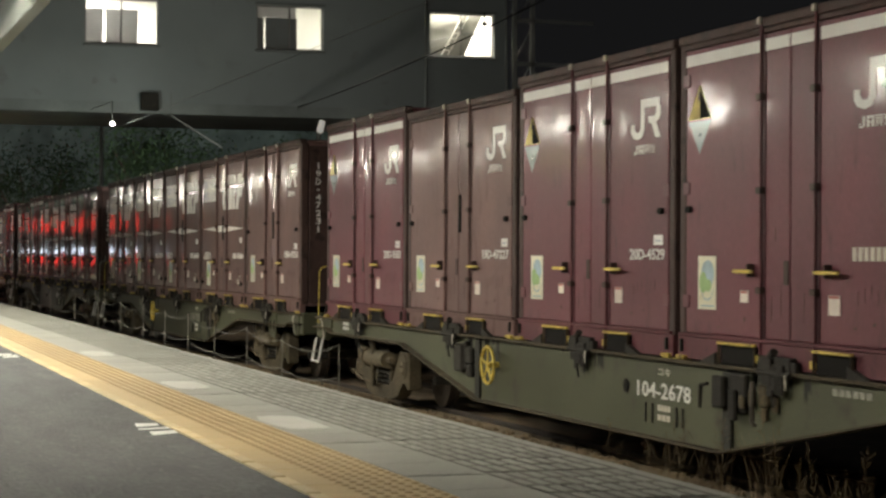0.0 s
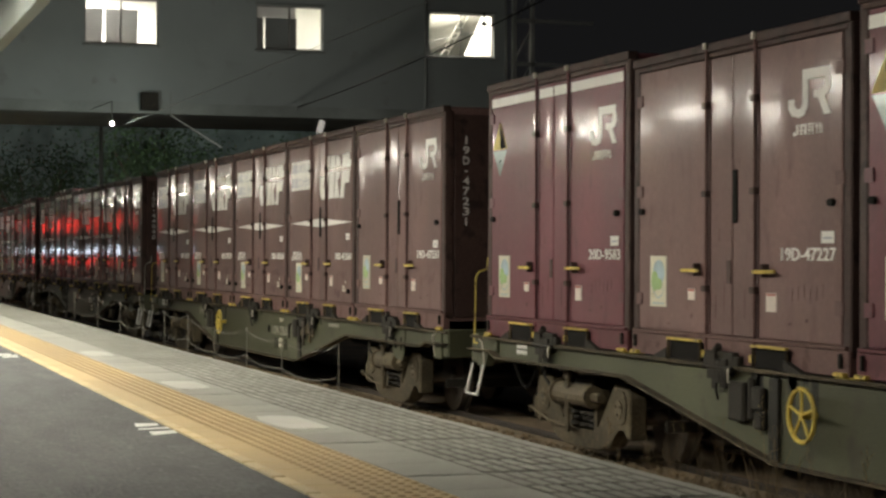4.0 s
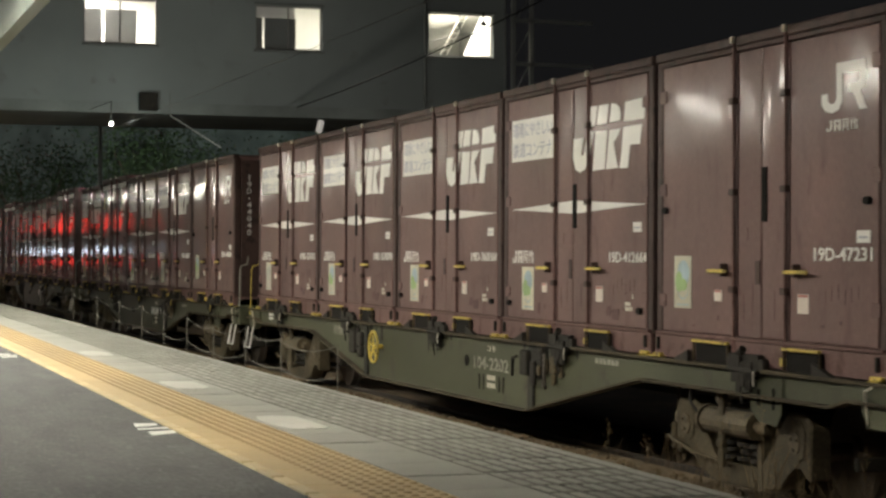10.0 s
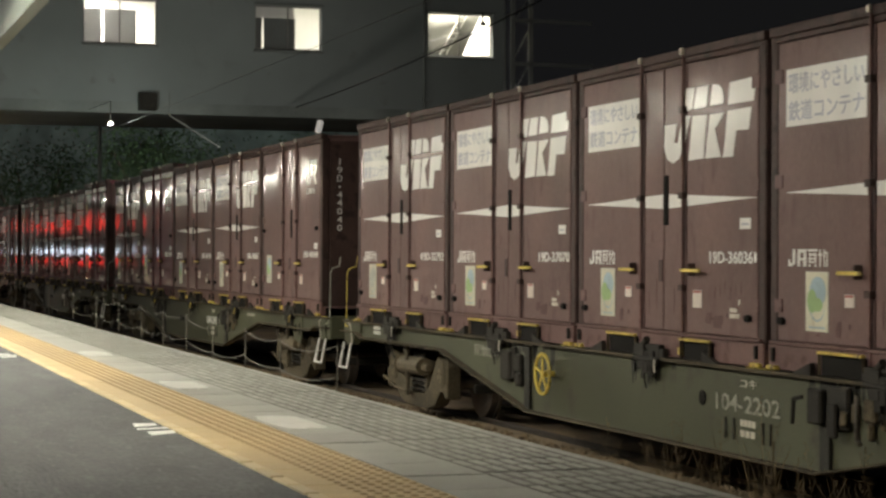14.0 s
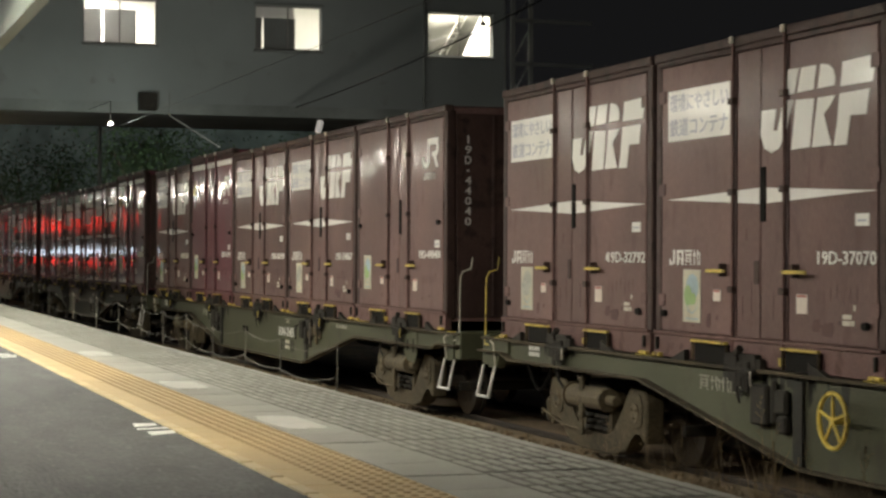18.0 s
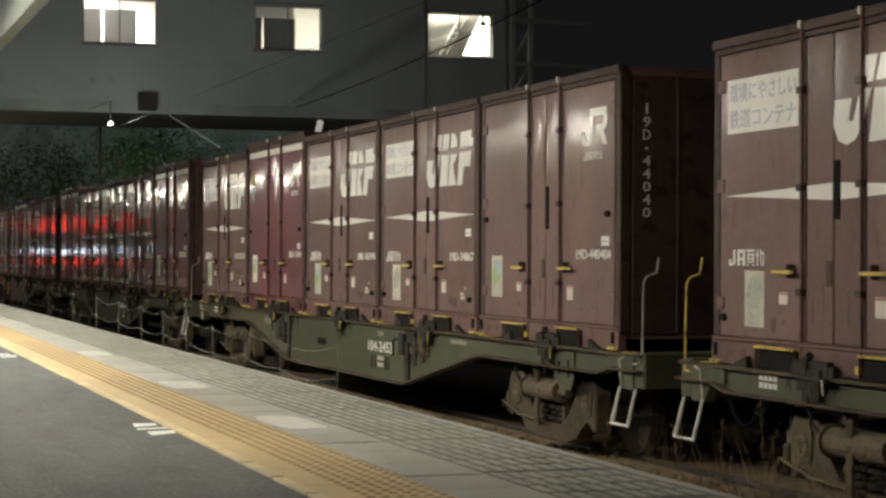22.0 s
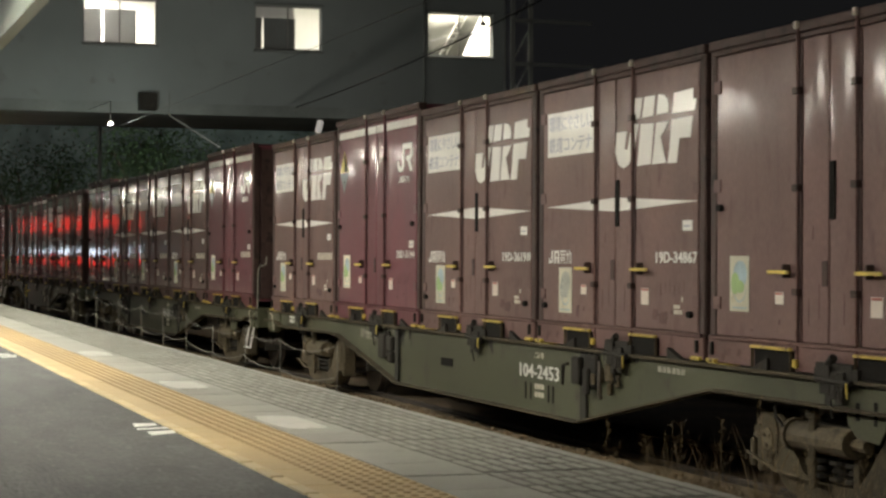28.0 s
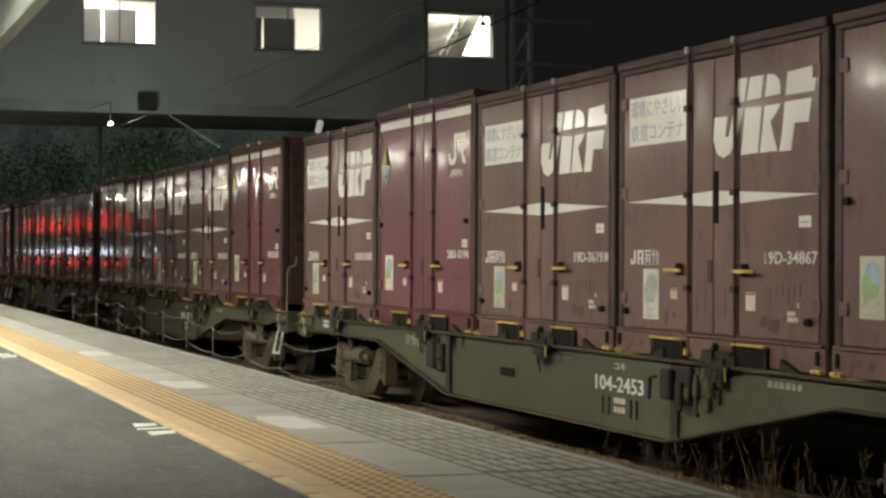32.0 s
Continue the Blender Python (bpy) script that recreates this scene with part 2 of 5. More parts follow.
# ---- building helpers ----
def box(bm, x0, x1, y0, y1, z0, z1):
    """Adds a box to bm and returns its vertices."""
    v = [bm.verts.new(p) for p in ((x0, y0, z0), (x1, y0, z0), (x1, y1, z0), (x0, y1, z0), (x0, y0, z1), (x1, y0, z1), (x1, y1, z1), (x0, y1, z1))]
    for f in ((3, 2, 1, 0), (4, 5, 6, 7), (0, 1, 5, 4), (1, 2, 6, 5), (2, 3, 7, 6), (3, 0, 4, 7)):
        bm.faces.new([v[i] for i in f])
    return v


def boxes(*rows, bevel=0.0):
    bm = bmesh.new()
    for r in rows:
        box(bm, *r)
    if bevel:
        bmesh.ops.bevel(bm, geom=list(bm.edges), offset=bevel, segments=1, affect="EDGES", clamp_overlap=True)
    return bm


def rod(bm, a, b, r, n=8):
    """A round bar from a to b."""
    a, b = Vector(a), Vector(b)
    w = (b - a).normalized()
    s = w.orthogonal().normalized()
    t = w.cross(s)
    ends = [[bm.verts.new(p + r * (math.cos(2 * math.pi * i / n) * s + math.sin(2 * math.pi * i / n) * t)) for i in range(n)] for p in (a, b)]
    for i in range(n):
        bm.faces.new((ends[0][i], ends[0][(i + 1) % n], ends[1][(i + 1) % n], ends[1][i]))
    bm.faces.new(ends[0][::-1])
    bm.faces.new(ends[1])


def rods(points, r, n=8, closed=False):
    """One bent round bar through all the points."""
    bm = bmesh.new()
    pts = [Vector(p) for p in points]
    last = len(pts) - 1
    rings, side = [], None
    for i, p in enumerate(pts):
        before = pts[i - 1] if i or closed else p
        after = pts[(i + 1) % len(pts)] if i < last or closed else p
        u, v = (p - before), (after - p)
        u, v = (u.normalized() if u.length else v.normalized()), (v.normalized() if v.length else u.normalized())
        w = (u + v).normalized()
        side = w.orthogonal().normalized() if side is None else (side - w * side.dot(w)).normalized()
        other = w.cross(side)
        wide = 1 / max(0.6, w.dot(v))
        rings.append([bm.verts.new(p + r * wide * (math.cos(2 * math.pi * k / n) * side + math.sin(2 * math.pi * k / n) * other)) for k in range(n)])
    for i in range(last + (1 if closed else 0)):
        c, d = rings[i], rings[(i + 1) % len(rings)]
        for k in range(n):
            bm.faces.new((c[k], c[(k + 1) % n], d[(k + 1) % n], d[k]))
    if not closed:
        bm.faces.new(rings[0][::-1])
        bm.faces.new(rings[-1])
    return bm


def slab(bm, outline, y0, y1):
    """A plate with an outline of (x, z) points, from depth y0 to y1."""
    f = [bm.verts.new((x, y0, z)) for x, z in outline]
    k = [bm.verts.new((x, y1, z)) for x, z in outline]
    n = len(f)
    bm.faces.new(f)
    bm.faces.new(k[::-1])
    for i in range(n):
        bm.faces.new((f[i], k[i], k[(i + 1) % n], f[(i + 1) % n]))


def slabs(outlines, y0, y1):
    bm = bmesh.new()
    for o in outlines:
        slab(bm, o, y0, y1)
    return bm


def disc(bm, x, z, r, y0, y1, n=20, rz=None):
    slab(bm, [(x + r * math.cos(2 * math.pi * i / n), z + (rz or r) * math.sin(2 * math.pi * i / n)) for i in range(n)], y0, y1)


def done(bm, name):
    bmesh.ops.recalc_face_normals(bm, faces=list(bm.faces))
    me = bpy.data.meshes.new(name)
    bm.to_mesh(me)
    bm.free()
    return me


def part(name, bm, material, parent=None, label=""):
    """One mesh object, under a thing or a part."""
    me = bm if isinstance(bm, bpy.types.Mesh) else done(bm, name)
    if not me.materials:
        me.materials.append(material)
    ob = new(name, me)
    ob.parent = parent
    return tagged(ob, label) if label else ob


def shift(bm, m):
    bmesh.ops.transform(bm, matrix=m, verts=list(bm.verts))
    return bm


def thing(name, label, category, group="", kind="", m=None):
    ob = tagged(new(name), label, category, group, kind)
    if m:
        ob.matrix_basis = m
    return ob


def lettering(text, width, height, m, thick=0.003):
    """Words or figures as a mesh in the plane of the letters, fitted into width x height."""
    cu = bpy.data.curves.new("lettering", "FONT")
    cu.body, cu.extrude, cu.resolution_u, cu.space_character = text, thick, 2, 1.0
    cu.offset = 0.012
    ob = bpy.data.objects.new("lettering", cu)
    me = bpy.data.meshes.new_from_object(ob)
    bpy.data.objects.remove(ob)
    co = np.array([v.co[:] for v in me.vertices])
    lo, hi = co.min(0), co.max(0)
    fit = Matrix.Diagonal((width / (hi[0] - lo[0]), height / (hi[1] - lo[1]), 1, 1)) @ Matrix.Translation((-lo[0], -lo[1], 0))
    me.transform(m @ fit)
    return me


FACING = Matrix.Rotation(math.pi / 2, 4, "X")     # letters upright, read from the platform


def tile_bars(x, z, w, h, n, y0, y1, gap=0.25):
    """Plain bars in place of writing."""
    s = w / n
    return [(x + i * s, x + i * s + s * (1 - gap), y0, y1, z, z + h) for i in range(n)]


def bars(name, rows, material, parent, bevel=0.0):
    for r in rows:
        part(name, boxes(r, bevel=bevel), material, parent)


def figures(me, material, parent):
    """Splits a line of figures into one part for each figure."""
    link = list(range(len(me.vertices)))

    def root(i):
        while link[i] != i:
            link[i] = link[link[i]]
            i = link[i]
        return i

    for e in me.edges:
        link[root(e.vertices[0])] = root(e.vertices[1])
    groups = {}
    for f in me.polygons:
        groups.setdefault(root(f.vertices[0]), []).append(list(f.vertices))
    for fs in groups.values():
        order = {v: k for k, v in enumerate(sorted({v for f in fs for v in f}))}
        one = bpy.data.meshes.new("figure")
        one.from_pydata([me.vertices[v].co[:] for v in order], [], [[order[v] for v in f] for f in fs])
        part("figure", one, material, parent)
    bpy.data.meshes.remove(me)


def glyph_bars(x, z, w, h, n, y0, y1, order=(0, 1, 2, 3)):
    """Small stacks of bars, one stack for each sign that cannot be read."""
    signs, s = [], w / n
    kinds = [((0.55, 0.8, 0.1, 1.0), (0.1, 0.55, 0.0, 0.2), (0.1, 0.3, 0.2, 0.4)),
             ((0.05, 0.3, 0.0, 1.0), (0.3, 0.9, 0.8, 1.0), (0.65, 0.9, 0.5, 0.8), (0.3, 0.9, 0.35, 0.5), (0.6, 0.9, 0.0, 0.35)),
             ((0.05, 0.95, 0.86, 1.0), (0.15, 0.28, 0.2, 0.8), (0.72, 0.85, 0.2, 0.8), (0.28, 0.72, 0.62, 0.74), (0.28, 0.72, 0.40, 0.5), (0.28, 0.72, 0.2, 0.3), (0.1, 0.3, 0.0, 0.12), (0.7, 0.9, 0.0, 0.12)),
             ((0.18, 0.30, 0.0, 1.0), (0.03, 0.45, 0.62, 0.74), (0.55, 0.66, 0.3, 1.0), (0.66, 0.95, 0.72, 0.84), (0.84, 0.95, 0.0, 0.72), (0.62, 0.74, 0.0, 0.3))]
    for i in range(n):
        rows = []
        for x0, x1, z0, z1 in kinds[order[i % 4]]:
            rows.append((x + (i + x0) * s, x + (i + x1) * s - 0.002, y0, y1, z + h * z0, z + h * z1 - 0.001))
        signs.append(rows)
    return signs


# ---- ground, track, platform ----
PLAT_Z, EDGE_Y = 0.92, -3.34
bm = boxes((-400, 400, -300, 300, -1.0, -0.06))
ground = tagged(part("ground", bm, M["ballast"]), "dark dirty ballast and bare soil beside the track", "ground", kind="structure")

random.seed(4)
SHELL = bmesh.new()
bmesh.ops.create_icosphere(SHELL, subdivisions=1, radius=1.0)
shell_v, shell_f = [v.co.copy() for v in SHELL.verts], [[v.index for v in f.verts] for f in SHELL.faces]
SHELL.free()
vs, fs = [], []
for k in range(16000):
    x, y = random.uniform(-30, 12), random.uniform(-3.2, 0.5)
    r = random.uniform(0.018, 0.04)
    turn = Euler([random.uniform(0, 6.28) for _ in range(3)]).to_matrix() @ Matrix.Diagonal((r, r * random.uniform(0.5, 1.0), r * random.uniform(0.5, 0.9)))
    n = len(vs)
    vs += [turn @ v + Vector((x, y, -0.055)) for v in shell_v]
    fs += [[n + i for i in f] for f in shell_f]
me = bpy.data.meshes.new("ballast_stones")
me.from_pydata(vs, [], fs)
stones = tagged(part("ballast_stones", me, M["ballast"]), "loose brown ballast stones beside the track", "ballast", kind="stuff")

RAIL_Y = (1.225 - 0.565, 1.225 + 0.565)
for ry in RAIL_Y:
    prof = [(-0.063, -0.15), (0.063, -0.15), (0.063, -0.135), (0.01, -0.12), (0.01, -0.045), (0.032, -0.035), (0.032, -0.003), (0.026, 0.0), (-0.026, 0.0), (-0.032, -0.003), (-0.032, -0.035), (-0.01, -0.045), (-0.01, -0.12), (-0.063, -0.135)]
    bm = bmesh.new()
    slab(bm, prof, -160, 120)
    shift(bm, Matrix.Translation((0, ry, 0)) @ Matrix.Rotation(math.pi / 2, 4, "Z"))
    tagged(part("rail", bm, M["rail"]), "rusty steel running rail on sleepers", "rail", "rails of the track")
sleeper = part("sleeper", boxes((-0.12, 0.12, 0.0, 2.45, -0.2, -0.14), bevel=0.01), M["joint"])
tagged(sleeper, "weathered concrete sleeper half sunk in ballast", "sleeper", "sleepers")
sleeper.matrix_basis = pose(-50, 0, 0)
for k in range(1, 110):
    copy_thing(sleeper, pose(-50 + 0.62 * k, 0, 0))

platform = tagged(new("platform"), "station platform with asphalt, yellow tactile strip and grey pavers", "platform", kind="structure")
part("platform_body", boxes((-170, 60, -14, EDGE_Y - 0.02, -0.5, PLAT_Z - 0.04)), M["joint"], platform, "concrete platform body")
part("asphalt_surface", boxes((-170, 60, -14, -4.72, PLAT_Z - 0.045, PLAT_Z - 0.006)), M["asphalt"], platform, "dark grey asphalt")
part("edge_wall", boxes((-170, 60, EDGE_Y - 0.02, EDGE_Y - 0.005, -0.5, PLAT_Z - 0.045)), M["concrete"], platform, "stained concrete face")


# ---- overhead station building ----
WX = -40.0
station = thing("station_building", "grey overhead station building with lit windows above the tracks", "building")
SILL, HEAD = 7.77, 9.03
OPEN = [(0.58, 2.63), (5.45, 7.41), (10.63, 12.64)]
left_y, right_y, base_z, top_z = -30.0, 13.0, 6.15, 12.0
rows, y = [], left_y
for a, b in [(-15.0, -13.0), (-9.6, -7.6), (-4.4, -2.4)] + OPEN:
    rows.append((WX - 0.2, WX, y, a, SILL, HEAD))
    y = b
rows.append((WX - 0.2, WX, y, right_y, SILL, HEAD))
rows += [(WX - 0.2, WX, left_y, right_y, base_z, SILL), (WX - 0.2, WX, left_y, right_y, HEAD, top_z)]
for r in rows:
    part("wall_panel", boxes(r), M["wall"], station, "dim grey panel wall")
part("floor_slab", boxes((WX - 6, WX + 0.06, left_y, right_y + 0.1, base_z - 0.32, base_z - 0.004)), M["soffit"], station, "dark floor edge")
part("roof", boxes((WX - 6, WX + 0.5, left_y, right_y + 0.3, top_z, top_z + 0.3)), M["beam"], station)
part("back_wall", boxes((WX - 5.2, WX - 5.0, left_y, right_y - 0.204, base_z, top_z)), M["room"], station, "white inner wall")
part("side_wall", boxes((WX - 5.0, WX - 0.204, right_y - 0.2, right_y, base_z, top_z)), M["room"], station)
part("inner_ceiling", boxes((WX - 5.0, WX - 0.204, left_y, right_y - 0.204, 9.9, 10.0)), M["room"], station)
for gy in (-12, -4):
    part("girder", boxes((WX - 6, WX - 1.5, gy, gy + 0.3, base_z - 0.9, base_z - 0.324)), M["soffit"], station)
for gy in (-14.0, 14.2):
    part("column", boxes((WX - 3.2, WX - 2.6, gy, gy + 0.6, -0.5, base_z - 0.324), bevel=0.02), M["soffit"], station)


# ---- containers ----
L, DEEP = 3.70, 2.45


def container(kind):
    """A twelve-foot rail container; its origin is the lower corner of the platform side, its length along x."""
    tall = kind == "tall"
    h = 2.62 if tall else 2.52
    paint = {"tall": M["deep"], "plain": M["mid"], "logo": M["old"]}[kind]
    trim = M["deep_trim"] if tall else M["old_trim"]
    label = {"tall": "glossy maroon freight container with a white top band", "plain": "faded brown freight container with worn white markings",
             "logo": "faded brown freight container with large slanted white emblem"}[kind]
    c = thing("freight_container", label, "container", "containers of the train")
    # shell
    part("shell", boxes((0.03, L - 0.03, 0.06, DEEP - 0.03, 0.10, h - 0.05)), paint, c)
    part("roof", boxes((0.02, L - 0.02, 0.02, DEEP - 0.02, h - 0.05, h - 0.012), bevel=0.012), paint, c)
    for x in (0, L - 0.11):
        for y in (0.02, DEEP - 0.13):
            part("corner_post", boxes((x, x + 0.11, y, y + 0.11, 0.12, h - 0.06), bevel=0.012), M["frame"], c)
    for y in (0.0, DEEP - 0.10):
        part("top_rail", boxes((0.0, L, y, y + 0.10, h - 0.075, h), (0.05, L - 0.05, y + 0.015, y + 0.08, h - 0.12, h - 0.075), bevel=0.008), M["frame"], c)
        part("bottom_rail", boxes((0.0, L, y + 0.005, y + 0.09, 0.0, 0.185), bevel=0.008), trim, c)
        part("sill_lip", boxes((0.03, L - 0.03, y - 0.012, y + 0.04, 0.187, 0.212), bevel=0.005), trim, c)
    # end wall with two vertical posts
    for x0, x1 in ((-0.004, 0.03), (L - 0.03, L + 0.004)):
        # end walls take the dark frame paint to imitate shade between wagons
        part("end_panel", boxes((x0, x1, 0.14, DEEP - 0.14, 0.14, h - 0.10), bevel=0.006), M["frame"], c, "end wall painted dark for the shade in the gap")
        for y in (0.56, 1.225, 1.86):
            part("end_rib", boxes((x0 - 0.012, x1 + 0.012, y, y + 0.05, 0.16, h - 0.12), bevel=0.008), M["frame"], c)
    # doors of the platform side
    z0, z1 = 0.215, h - 0.125
    for a, b in ((0.125, 1.425), (1.505, 1.885), (1.900, 2.255), (2.335, 3.575)):
        door = part("door_panel", boxes((a, b, 0.018, 0.062, z0, z1), bevel=0.008), paint, c)
        wide = b - a > 0.6
        for q in (a - 0.014, b + 0.002):
            part("seal", boxes((q, q + 0.012, 0.03, 0.06, z0, z1)), M["seal"], door)
        if wide:
            x = a + 0.02 if a < 1 else b - 0.02
            for z in (0.42, 1.33, h - 0.42):
                part("hinge", boxes((x - 0.06, x + 0.06, 0.006, 0.017, z, z + 0.10), bevel=0.004), trim, door)
    for x in (1.462, 2.296):
        bm = bmesh.new()
        rod(bm, (x, 0.002, 0.05), (x, 0.002, h - 0.02), 0.015)
        bar = part("locking_bar", bm, trim, c)
        part("door_post", boxes((x - 0.021, x + 0.021, 0.022, 0.0595, z0, z1), bevel=0.004), trim, c)
        part("cam_cap", boxes((x - 0.022, x + 0.022, -0.03, 0.0, h - 0.05, h + 0.004), bevel=0.006), M["cream"], bar)
        part("cam_cap", boxes((x - 0.03, x + 0.03, -0.03, 0.0, 0.03, 0.09), bevel=0.006), M["yellow"], bar)
        for z in (0.55, 1.3, 2.0):
            part("bracket", boxes((x - 0.04, x + 0.04, -0.028, 0.018, z, z + 0.05), bevel=0.005), M["frame"], bar)
    for a, b in ((1.09, 1.42), (2.35, 2.70)):
        hd = part("handle", boxes((a, b, -0.052, -0.034, 0.703, 0.731), bevel=0.005), M["yellow"], c, "yellow painted lever")
        mid = b - 0.1 if a < 2 else a + 0.14
        part("catch", boxes((mid - 0.012, mid + 0.012, -0.045, 0.018, 0.675, 0.775), bevel=0.006), M["frame"], hd)
    if not tall:
        part("slot", boxes((1.905, 1.985, 0.006, 0.019, 1.09, 1.50), bevel=0.004), M["seal"], c, "dark slot")
    part("latch", boxes((1.80, 1.875, 0.010, 0.018, 0.62, 0.80), bevel=0.003), M["frame"], c)
    # fork pockets
    for a, b in ((0.83, 1.44), (2.34, 2.88)):
        p = part("fork_pocket", boxes((a, b, -0.055, -0.02, 0.148, 0.170), bevel=0.005), M["yellow"], c, "worn yellow pocket edge")
        for q in (a, b - 0.007):
            part("pocket_side", boxes((q, q + 0.007, -0.045, -0.02, 0.0, 0.147), bevel=0.003), M["rust"], p)
        # flush black plate stands in for the shade inside the pocket
        part("pocket_floor", boxes((a + 0.016, b - 0.016, -0.02, 0.003, 0.0, 0.144)), M["seal"], p)
    for x in (0.02, L - 0.17):
        part("foot", boxes((x, x + 0.15, -0.03, 0.09, 0.0, 0.03), bevel=0.006), M["yellow"], c)
        part("corner_bolt", boxes((x + 0.055, x + 0.085, -0.02, 0.005, 0.06, 0.16), bevel=0.004), M["dark"], c)
    # dark bolts
    for x in (0.20, 3.45):
        z = 0.36 if kind == "logo" else 1.21
        bm = bmesh.new()
        disc(bm, x, z, 0.045, -0.012, 0.02, 10, 0.028)
        part("lock", bm, M["seal"], c)
    # markings
    y0, y1 = 0.0145, 0.0175
    sx = 0.36 if kind != "logo" else 0.55
    sz = 0.41 if kind != "logo" else 0.30
    st = part("sticker", boxes((sx, sx + 0.32, y0, y1, sz, sz + 0.425)), M["sticker"], c, "white sticker with green and blue globe")
    bm = bmesh.new()
    disc(bm, sx + 0.175, sz + 0.285, 0.115, y0 - 0.002, y0 - 0.0005, 16, 0.105)
    part("globe_print", bm, M["sky"], st)
    bm = bmesh.new()
    disc(bm, sx + 0.095, sz + 0.215, 0.07, y0 - 0.0035, y0 - 0.0022, 14, 0.085)
    disc(bm, sx + 0.18, sz + 0.19, 0.07, y0 - 0.0052, y0 - 0.0036, 14, 0.05)
    part("leaf_print", bm, M["green"], st)
    ring = [(sx + 0.17 + 0.105 * math.cos(a), sz + 0.17 - 0.10 * abs(math.sin(a))) for a in [math.pi * i / 12 for i in range(13)]]
    bm = bmesh.new()
    for (xa, za), (xb, zb) in zip(ring, ring[1:]):
        slab(bm, [(xa, za), (xb, zb), (xb, zb + 0.012), (xa, za + 0.012)], y0 - 0.0035, y0 - 0.0022)
    bmesh.ops.remove_doubles(bm, verts=list(bm.verts), dist=0.0001)
    part("curve_print", bm, M["sky"], st)
    part("line_print", boxes((sx + 0.05, sx + 0.28, y0 - 0.002, y0 - 0.0005, sz + 0.022, sz + 0.034)), M["sky"], st)
    na = part("sticker", boxes((1.10, 1.23, y0, y1, 0.48, 0.57)), M["pink"], c, "small pale notice with red head")
    part("line_print", boxes((1.11, 1.22, y0 - 0.002, y0 - 0.0005, 0.55, 0.566)), M["red"], na)
    nt = part("sticker", boxes((2.46, 2.62, y0, y1, 0.42, 0.56)), M["pink"], c, "small pale notice with red head")
    part("line_print", boxes((2.47, 2.61, y0 - 0.002, y0 - 0.0005, 0.538, 0.556)), M["red"], nt)
    qz = 1.04 if kind == "logo" else 0.925
    sq = part("plate", boxes((3.29, 3.47, y0, y1, qz, qz + 0.085)), M["white"], c, "small white square plate")
    part("line_print", boxes((3.32, 3.44, y0 - 0.002, y0 - 0.0005, qz + 0.03, qz + 0.045)), M["blue"], sq)
    if kind == "logo":
        bars("plate_line", ((3.12, 3.24, y0, y1, 0.40, 0.432), (3.12, 3.28, y0, y1, 0.355, 0.39), (3.27, 3.295, y0, y1, 0.46, 0.50)), M["cream"], c)
    # scrapes, rust and rubbed-out writing
    ticks = [(2.86 + 0.09 * k, 0.50 + 0.02 * (k % 3), 0.007, 0.10) for k in range(6)] + [(1.60, 0.34, 0.012, 0.20), (1.75, 0.40, 0.010, 0.24), (2.10, 0.36, 0.012, 0.22), (1.66, 0.95, 0.012, 0.10), (2.80, 0.33, 0.05, 0.02), (3.06, 0.36, 0.04, 0.025), (1.15, 0.33, 0.03, 0.04), (0.7, 0.27, 0.05, 0.015)]
    if kind == "logo":
        ticks += [(2.70, 0.30, 0.10, 0.09), (2.84, 0.27, 0.16, 0.10), (0.98, 0.27, 0.07, 0.11)]
    for x, z, w, hh in ticks:
        part("scuff", slabs([[(x, z), (x + w * 0.8, z - 0.004), (x + w, z + hh * 0.5), (x + w * 0.9, z + hh), (x + w * 0.2, z + hh * 0.94), (x - w * 0.1, z + hh * 0.4)]], y0 + 0.001, y1), M["scuff"], c)
    if kind == "logo":
        emblem(c, y0, y1)
    else:
        mark(c, y0, y1)
    if tall:
        for a, b in ((0.13, 1.42), (1.51, 1.88), (1.905, 2.25), (2.34, 3.57)):
            part("band", boxes((a, b, y0, y1, 2.365, 2.455)), M["white"], c, "white band")
        tri = part("triangle_sign", slabs([[(0.17, 1.93), (0.58, 1.93), (0.375, 2.20)]], y0, y1), M["yellow"], c, "yellow and black triangle")
        part("triangle_half", slabs([[(0.385, 1.935), (0.57, 1.935), (0.385, 2.18)]], y0 - 0.002, y0 - 0.0005), M["seal"], tri)
        part("triangle_sign", slabs([[(0.17, 1.915), (0.58, 1.915), (0.375, 1.65)]], y0, y1), M["teal"], c, "dull teal triangle")
    return c


def mark(c, y0, y1):
    """White mark of plain strokes on the upper part of the last door, with bars under it."""
    w = 0.085
    a = [(2.80, 1.97), (2.80, 1.90), (2.85, 1.85), (2.95, 1.83), (3.04, 1.85), (3.09, 1.91), (3.09, 2.10), (3.40, 2.10), (3.40, 2.175), (3.01, 2.175), (3.01, 1.93), (2.98, 1.895), (2.92, 1.895), (2.885, 1.93), (2.885, 1.97)]
    b = [(3.17, 2.02), (3.30, 2.02), (3.33, 2.05), (3.33, 2.10), (3.42, 2.10), (3.42, 2.03), (3.385, 1.985), (3.33, 1.965), (3.42, 1.835), (3.32, 1.835), (3.235, 1.96), (3.17, 1.965)]
    part("mark", slabs([a, b], y0, y1), M["white"], c, "white painted mark")
    for rows in glyph_bars(2.86, 1.705, 0.44, 0.078, 4, y0, y1):
        part("mark_bar", boxes(*rows), M["white"], c)


